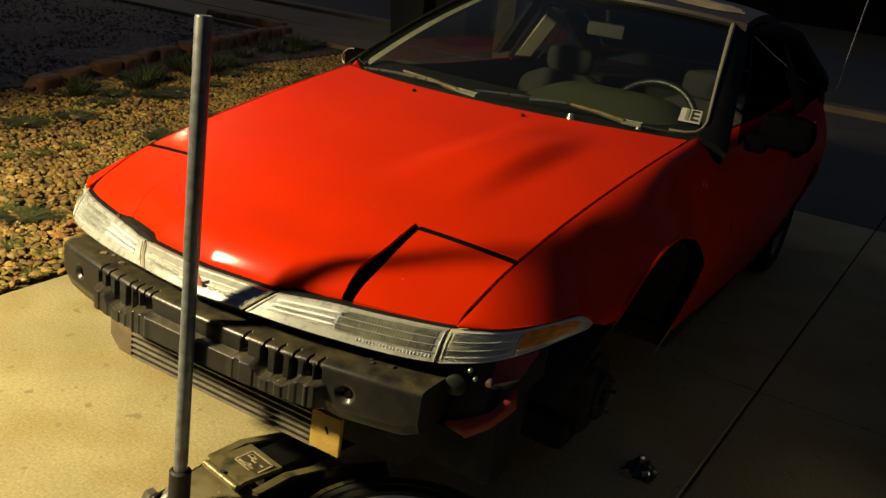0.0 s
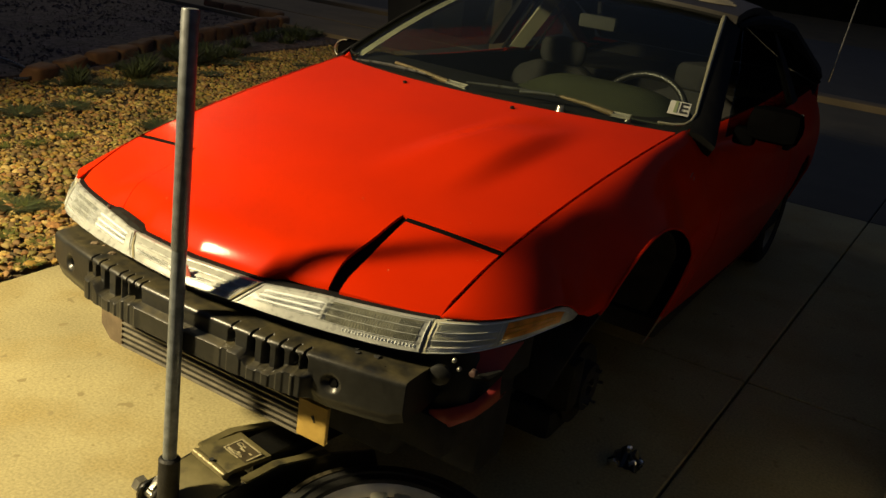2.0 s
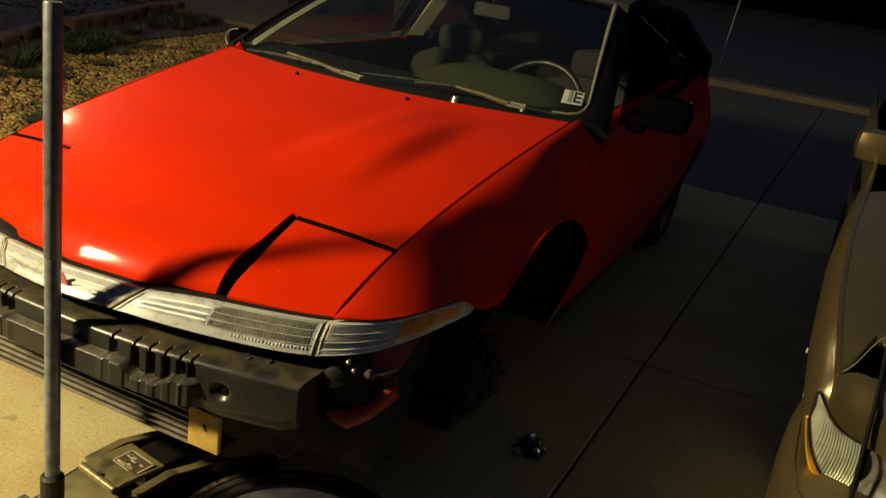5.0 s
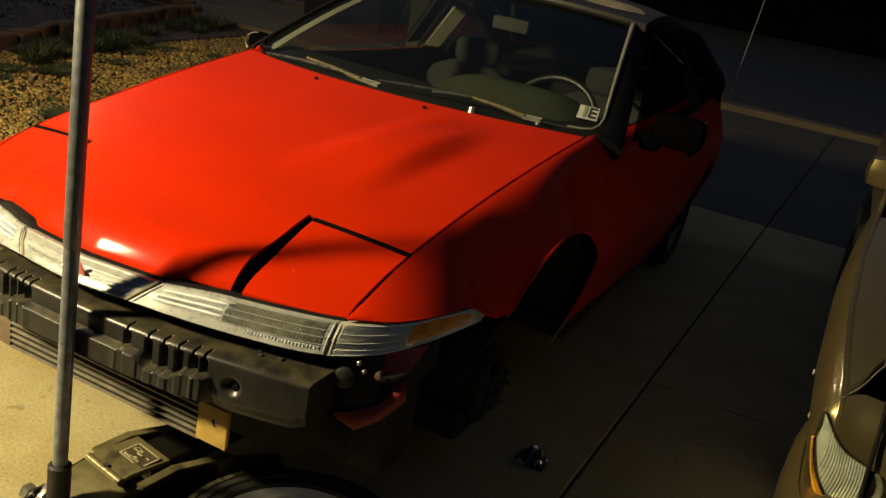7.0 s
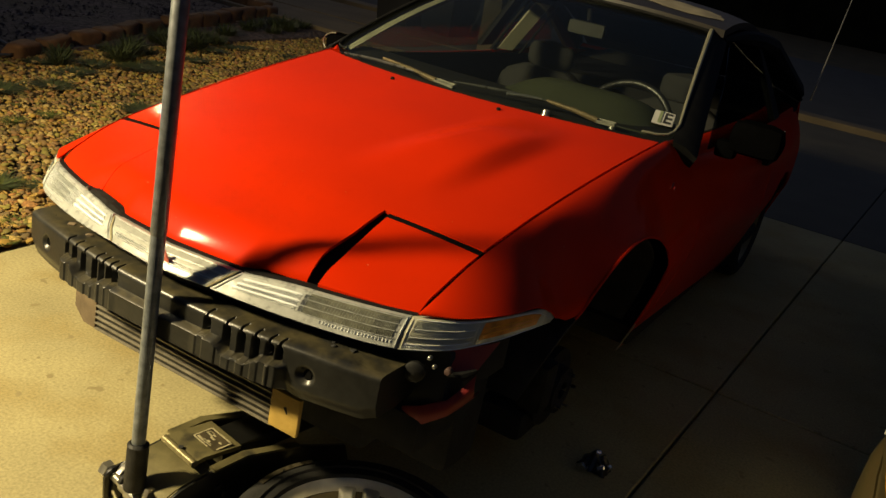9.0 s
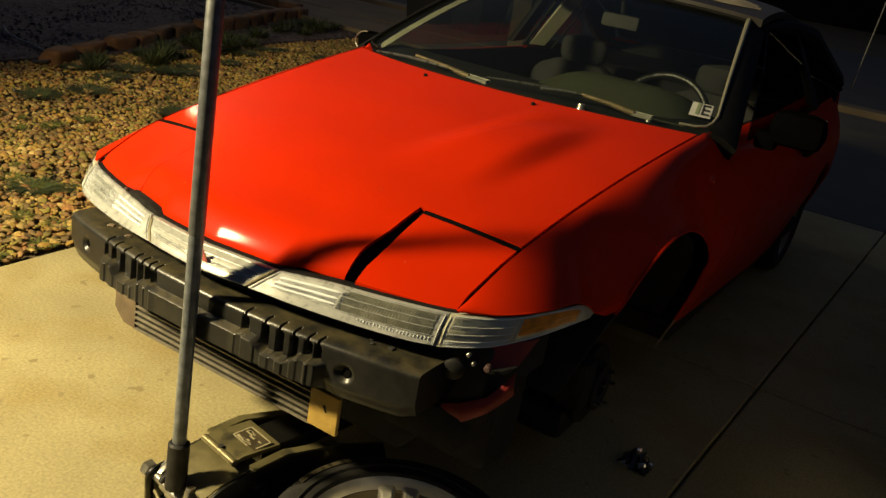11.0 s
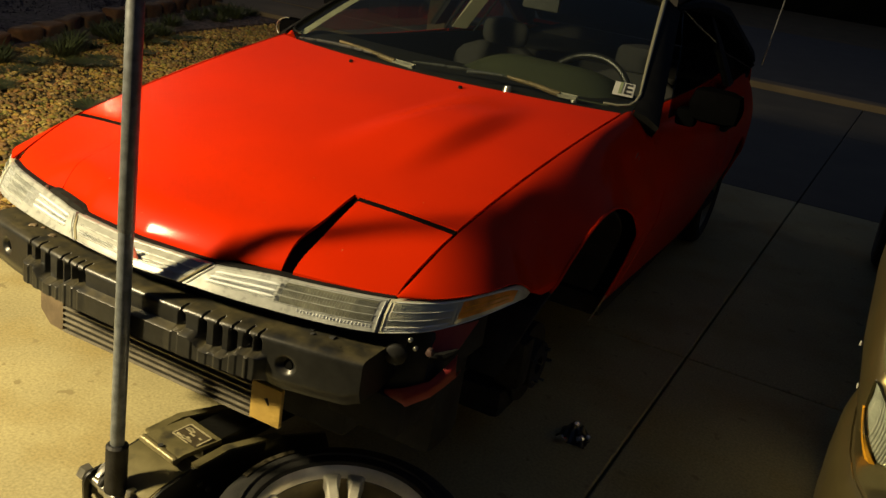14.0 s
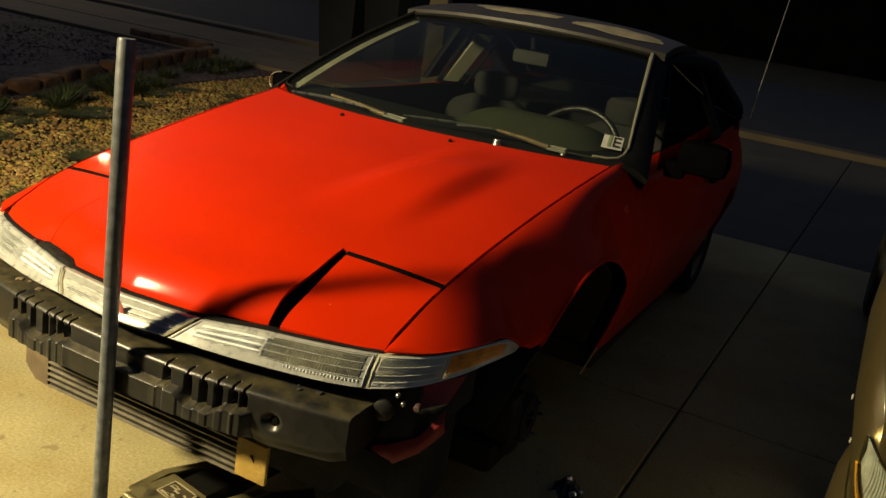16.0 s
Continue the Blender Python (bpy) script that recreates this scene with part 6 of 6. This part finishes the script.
for i, (x, y, zt) in enumerate(path2):
    p, q = Vector(path2[max(0, i - 2)][:2]), Vector(path2[min(len(path2) - 1, i + 2)][:2])
    d = (q - p).normalized()
    inw = Vector((-d.y, d.x))
    end = min(1, min(i, len(path2) - 1 - i) / 3)
    ring = []
    for o, z in ((0.11 + 0.12 * smooth(0.62, 0.50, y + C2Y), zt - 0.004), (0.050, zt), (0.036, zt - 0.003), (0.032, zt - 0.008), (0.027, zt - 0.006), (0.012, zt - 0.020), (0.002, zt - 0.05), (0, zt - 0.12), (0.004, 0.34), (0.02, 0.24), (0.06, 0.20), (0.11, 0.22)):
        ring.append((x + inw.x * o, y + inw.y * o, lerp(0.5, z, 0.55 + 0.45 * end)))
    rings.append(ring)
loft(bm, rings)
part("front_bumper", bm, CHAMPAGNE, car2, "champagne bumper cover")
bm = B()
box(bm, (0, 0.20, 0.60), (0.9, 0.16, 0.10), 0.02)
part("grille", bm, BAY, car2, "dark grille opening")
bm = B()
rows = [[(lerp(-0.74, 0.74, j / 12) * lerp(1, 0.80, t), lerp(1.48, 2.35, t) + 0.12 * (1 - lerp(-1, 1, j / 12) ** 2) * -1, lerp(0.97, 1.40, t)) for j in range(13)] for t in (0, 0.5, 1)]
sheet(bm, rows, 0.006)
part("windshield", bm, GLASS, car2)
bm = B()
loft(bm, [[(-0.62, y, z - 0.04), (-0.52, y, z), (0.52, y, z), (0.62, y, z - 0.04), (0.6, y, z - 0.07), (-0.6, y, z - 0.07)] for y, z in ((2.33, 1.40), (2.9, 1.44), (3.6, 1.40), (4.0, 1.2))])
part("roof", bm, CHAMPAGNE, car2)
part("cabin_bulk", box(B(), (0, 2.7, 0.62), (1.4, 2.3, 0.60), 0.03), CABIN, car2)
part("tail", box(B(), (0, 4.0, 0.62), (1.46, 0.35, 0.6), 0.08), CHAMPAGNE, car2)
for s, y in ((-1, 0.86), (1, 0.86), (-1, 3.55), (1, 3.55)):
    w2 = part("wheel", move(spin(B(), tyre_profile(0.30, 0.20, 0.18), 48), Matrix.Translation((s * 0.67, y, 0.30)) @ pose(0, 0, 0, 0, 90 * s, 0)), RUBBER, car2, "black tyre")
    part("wheel_disc", move(spin(B(), [(0.0001, 0.02), (0.2, 0.04), (0.2, -0.04), (0.0001, -0.04)], 32), Matrix.Translation((s * 0.67, y, 0.30)) @ pose(0, 0, 0, 0, 90 * s, 0)), RIM, w2)

# ---- gravel bed: single stones near the driveway, the rest joined ----
def stone_mesh(seed, R, fine=2):
    rnd = random.Random(seed)
    bm = B()
    bmesh.ops.create_icosphere(bm, subdivisions=fine, radius=1.0)
    ax = Vector((rnd.uniform(0.75, 1.35), rnd.uniform(0.6, 1.0), rnd.uniform(0.35, 0.6)))
    off = Vector((rnd.uniform(0, 50), rnd.uniform(0, 50), rnd.uniform(0, 50)))
    for v in bm.verts:
        k = 1 + 0.55 * noise.noise(v.co * 1.1 + off) + 0.28 * noise.noise(v.co * 2.6 + off)
        v.co = Vector((v.co.x * ax.x, v.co.y * ax.y, v.co.z * ax.z)) * k * R
    return bm


STONES = []
for k in range(14):
    bm = stone_mesh(k, 1.0)
    me = bpy.data.meshes.new("stone")
    bm.to_mesh(me)
    bm.free()
    me.materials.append(STONE)
    me.polygons.foreach_set("use_smooth", [False] * len(me.polygons))
    STONES.append(me)
gravel = thing("gravel_bed", "tan and brown rounded river gravel beside the driveway", "gravel", kind="structure")
rnd = random.Random(7)


def stone_spot(x0, x1, y0, y1):
    x, y = rnd.uniform(x0, x1), rnd.uniform(y0, y1)
    size = rnd.choice((0.009, 0.011, 0.013, 0.015, 0.018, 0.023)) * rnd.uniform(0.85, 1.15)
    return x, y, size


near = 0
while near < 300:
    x, y, size = stone_spot(-2.15, -1.69, 0.40, 1.45)
    ob = new("stone", rnd.choice(STONES))
    ob.parent = gravel
    ob.location = (x, y, -0.016 + size * 0.25 + rnd.uniform(0, 0.012))
    ob.rotation_euler = (rnd.uniform(-0.5, 0.5), rnd.uniform(-0.5, 0.5), rnd.uniform(0, 6.28))
    ob.scale = (size, size, size)
    near += 1
verts_list, face_list, base = [], [], 0
templates = []
for k in range(14):
    me = STONES[k]
    co = np.empty(len(me.vertices) * 3)
    me.vertices.foreach_get("co", co)
    templates.append((co.reshape(-1, 3), np.array([p.vertices[:] for p in me.polygons])))
for k in range(14):            # coarser stones for the far part of the bed
    bm = stone_mesh(60 + k, 1.1, 1)
    templates.append((np.array([v.co[:] for v in bm.verts]), np.array([[v.index for v in f.verts] for f in bm.faces])))
    bm.free()
for k in range(44000):
    x, y, size = stone_spot(-4.85, -1.68, -0.6, 7.0)
    if x > -2.15 and 0.40 < y < 1.45 and rnd.random() < 0.35:
        continue
    if x < -3.4 and rnd.random() < 0.25:
        continue
    co, fa = templates[rnd.randrange(14) + (14 if x < -2.9 or y > 3.0 else 0)]
    m = np.array(Euler((rnd.uniform(-0.5, 0.5), rnd.uniform(-0.5, 0.5), rnd.uniform(0, 6.28))).to_matrix())
    verts_list.append(co @ m.T * size + np.array((x, y, -0.022 + size * 0.22 + rnd.uniform(0, 0.012))))
    face_list.append(fa + base)
    base += len(co)
va, fa = np.vstack(verts_list), np.vstack(face_list)
me = bpy.data.meshes.new("gravel_stones")
me.vertices.add(len(va))
me.vertices.foreach_set("co", va.ravel())
me.loops.add(fa.size)
me.loops.foreach_set("vertex_index", fa.ravel())
me.polygons.add(len(fa))
me.polygons.foreach_set("loop_start", np.arange(0, fa.size, 3))
me.polygons.foreach_set("use_smooth", np.ones(len(fa), dtype=bool))
me.update()
me.validate()
me.materials.append(STONE)
g2 = new("gravel_stones", me)
g2.parent = gravel
tagged(g2, "loose tan and brown river stones", kind="stuff")


# ---- weeds: small clumps of thin blades and leaves ----
def weed(x, y, size, blades, seed, tall=1.0, mat=WEED):
    rn = random.Random(seed)
    w = thing("weed", "small green weed growing through the gravel", "weed", pose(x, y, -0.01), group="weeds")
    bm = B()
    for k in range(blades):
        a = rn.uniform(0, 6.283)
        ln = size * rn.uniform(0.5, 1.1)
        wd = ln * rn.uniform(0.022, 0.05)
        up = rn.uniform(0.35, 1.0) * tall
        d = Vector((math.cos(a), math.sin(a), 0))
        q = Vector((-d.y, d.x, 0))
        o = d * rn.uniform(0, size * 0.35) + q * rn.uniform(-size, size) * 0.25
        pts = []
        for i in range(4):
            t = i / 3
            c = o + d * ln * 0.75 * t + Vector((0, 0, ln * up * (t - 0.35 * t * t)))
            ww = wd * (0.5 + 1.2 * t) * (1 - t) + 0.0008
            pts.append((c - q * ww, c + q * ww))
        vs = [(bm.verts.new(p), bm.verts.new(r)) for p, r in pts]
        for (a0, b0), (a1, b1) in zip(vs, vs[1:]):
            bm.faces.new((a0, b0, b1, a1))
    part("leaves", bm, mat, w)
    return w


rnd = random.Random(17)
for k in range(40):
    x, y = rnd.uniform(-4.7, -2.1), rnd.uniform(1.0, 5.5)
    weed(x, y, rnd.uniform(0.10, 0.2), rnd.randrange(160, 260), 700 + k, 0.35, WEED_DARK)
rnd = random.Random(11)
for k in range(70):
    x, y = rnd.uniform(-3.6, -1.72), rnd.uniform(0.5, 3.5)
    weed(x, y, rnd.uniform(0.04, 0.10), rnd.randrange(60, 120), 100 + k, 0.5)
for k in range(34):
    y = rnd.uniform(2.6, 7.0)
    x = -4.68 - 0.28 * (y - 3.3) + rnd.uniform(-0.05, 0.38)
    weed(x, y, rnd.uniform(0.09, 0.20), rnd.randrange(150, 240), 300 + k, 1.25, WEED_DARK)
for k in range(12):
    weed(rnd.uniform(-3.9, -2.6), rnd.uniform(4.6, 7.4), rnd.uniform(0.10, 0.2), rnd.randrange(150, 240), 500 + k, 1.2, WEED_DARK)

# ---- dry tufts and clods that roughen the bare lawn ----
rnd = random.Random(77)
verts, faces = [], []
for k in range(5200):
    x, y = -4.95 - 5.2 * rnd.random() ** 1.2, rnd.uniform(0.4, 6.95)
    n0 = len(verts)
    if rnd.random() < 0.45:                 # clod
        r, h, a0 = rnd.uniform(0.010, 0.034), rnd.uniform(0.0, 0.006), rnd.uniform(0, 6)
        verts += [(x + r * math.cos(a0 + a) * rnd.uniform(0.7, 1.2), y + r * math.sin(a0 + a) * rnd.uniform(0.7, 1.2), 0.0) for a in (0, 1.26, 2.51, 3.77, 5.03)]
        verts.append((x + rnd.uniform(-0.3, 0.3) * r, y + rnd.uniform(-0.3, 0.3) * r, h + 0.012))
        faces += [(n0 + q, n0 + (q + 1) % 5, n0 + 5) for q in range(5)]
    else:                                   # a few short dry blades
        for q in range(4):
            a, l, w = rnd.uniform(0, 6.28), rnd.uniform(0.025, 0.07), rnd.uniform(0.002, 0.005)
            bx, by = x + rnd.uniform(-0.02, 0.02), y + rnd.uniform(-0.02, 0.02)
            m0 = len(verts)
            verts += [(bx - w * math.sin(a), by + w * math.cos(a), 0.0), (bx + w * math.sin(a), by - w * math.cos(a), 0.0), (bx + l * 0.7 * math.cos(a), by + l * 0.7 * math.sin(a), l * 0.6)]
            faces.append((m0, m0 + 1, m0 + 2))
me = bpy.data.meshes.new("lawn_tufts")
me.from_pydata(verts, [], faces)
me.materials.append(LAWN)
tagged(new("lawn_tufts", me), "dry tufts and clods on the bare lawn", "dry grass", kind="stuff")

# ---- brick edging of the lawn, laid in steps ----
edging = thing("brick_edging", "weathered red-brown bricks edging the lawn", "edging", kind="structure")
brick_meshes = []
for k in range(4):
    rn = random.Random(40 + k)
    bm = B()
    bmesh.ops.create_icosphere(bm, subdivisions=3, radius=1.0)
    off = Vector((rn.uniform(0, 50), rn.uniform(0, 50), rn.uniform(0, 50)))
    for v in bm.verts:              # worn block: a rounded box with a lumpy face
        p = Vector([math.copysign(abs(c) ** 0.34, c) for c in v.co])
        q = 1 + 0.26 * noise.noise(p * 0.8 + off) + 0.12 * noise.noise(p * 2.4 + off)
        v.co = Vector((p.x * 0.155, p.y * 0.082, p.z * 0.078)) * q
    me = bpy.data.meshes.new("brick")
    bm.to_mesh(me)
    bm.free()
    me.materials.append(BRICK)
    me.polygons.foreach_set("use_smooth", [True] * len(me.polygons))
    brick_meshes.append(me)
rnd = random.Random(5)


def brick_run(x0, y0, x1, y1, z, n):
    a = math.degrees(math.atan2(y1 - y0, x1 - x0))
    for k in range(n):
        t = (k + 0.5) / n
        ob = new("brick", rnd.choice(brick_meshes))
        ob.parent = edging
        ob.matrix_basis = pose(lerp(x0, x1, t) + rnd.uniform(-.015, .015), lerp(y0, y1, t), z + rnd.uniform(-.012, .012), rnd.uniform(-4, 4), rnd.uniform(-4, 4), a + rnd.uniform(-6, 6))


brick_run(-4.72, 2.70, -4.98, 3.45, 0.01, 2)
brick_run(-5.02, 3.52, -5.44, 4.78, 0.03, 4)
brick_run(-5.46, 4.92, -6.12, 7.25, 0.045, 8)
brick_run(-6.22, 7.30, -7.45, 7.22, 0.045, 4)

# ---- garden hose on the lawn ----
hose = thing("garden_hose", "thin dark garden hose lying on the lawn", "hose")
bm = B()
tube(bm, [(-5.95, 3.14, 0.03), (-5.70, 3.03, 0.025), (-5.45, 2.985, 0.02), (-5.25, 2.965, 0.022), (-5.0, 2.92, 0.02), (-4.84, 2.87, 0.02), (-4.74, 2.80, 0.02), (-4.69, 2.72, 0.02), (-4.72, 2.62, 0.02)], 0.011, 8)
part("hose_line", bm, WIPER, hose)

# ---- rubbish bins by the sidewalk ----
for x, y, rz in ((-5.35, 9.05, 4), (-4.62, 9.1, -6)):
    b = thing("wheeled_bin", "tall black wheeled rubbish bin by the sidewalk", "rubbish bin", pose(x, y, 0.032, 0, 0, rz), group="rubbish bins")
    bm = B()
    loft(bm, [[(-.24, -.27, 0), (.24, -.27, 0), (.24, .27, 0), (-.24, .27, 0)], [(-.29, -.34, .95), (.29, -.34, .95), (.29, .34, .95), (-.29, .34, .95)]])
    part("body", bm, BIN, b)
    part("lid", box(B(), (0, 0, 0.985), (0.62, 0.74, 0.06), 0.02), BIN, b)
    for s in (-1, 1):
        bm = B()
        tube(bm, [(s * 0.25, 0.27, 0.10), (s * 0.29, 0.27, 0.10)], 0.10, 20)
        part("bin_wheel", bm, RUBBER, b)

# ---- square post on the far side of the driveway ----
post = thing("wooden_post", "weathered grey square post beside the sidewalk", "post", pose(-3.45, 8.13, 0.028, 0, 0, 12))
bm = B()
box(bm, (0, 0, 0.62), (0.22, 0.22, 1.24), 0.012)
part("shaft", bm, WALK, post)
bm = B()
box(bm, (0, 0, 1.265), (0.27, 0.27, 0.05), 0.012, taper=(0.8, 0.8))
part("cap", bm, WALK, post, "flat sloping post cap")

# ---- lug nuts and a dark rag dropped on the slab ----
rag = thing("dark_rag", "crumpled glossy black rag on the concrete", "rag", pose(0.84, 1.10, 0.0) @ Matrix.Diagonal((0.52, 0.85, 1.7, 1)))
bm = B()
rows = []
for i in range(15):
    row = []
    for j in range(19):
        u, v = lerp(-1, 1, j / 18), lerp(-1, 1, i / 14)
        r = max(abs(u), abs(v))
        row.append((u * 0.095 * (1 + 0.15 * noise.noise((u * 2, v * 2, 3))), v * 0.045 * (1 + 0.2 * noise.noise((u * 3, v * 2, 8))), 0.003 + 0.028 * (1 - r) * (1.2 + noise.noise((u * 3, v * 3, 1)))))
    rows.append(row)
sheet(bm, rows, 0.002)
part("cloth", bm, RAG, rag)
rnd = random.Random(3)
for x, y, z in ((0.808, 1.050, 0.024), (0.822, 1.046, 0.020), (0.842, 1.095, 0.062), (0.868, 1.065, 0.030), (0.884, 1.095, 0.022)):
    nut = thing("lug_nut", "bright chromed lug nut on the rag", "lug nut", pose(x, y, z, rnd.uniform(0, 90), rnd.uniform(0, 90), 30), group="lug nuts")
    bm = B()
    tube(bm, [(0, 0, -0.012), (0, 0, 0.008), (0, 0, 0.013)], [0.010, 0.010, 0.006], 6)
    part("nut", bm, CHROME, nut, smooth=False)
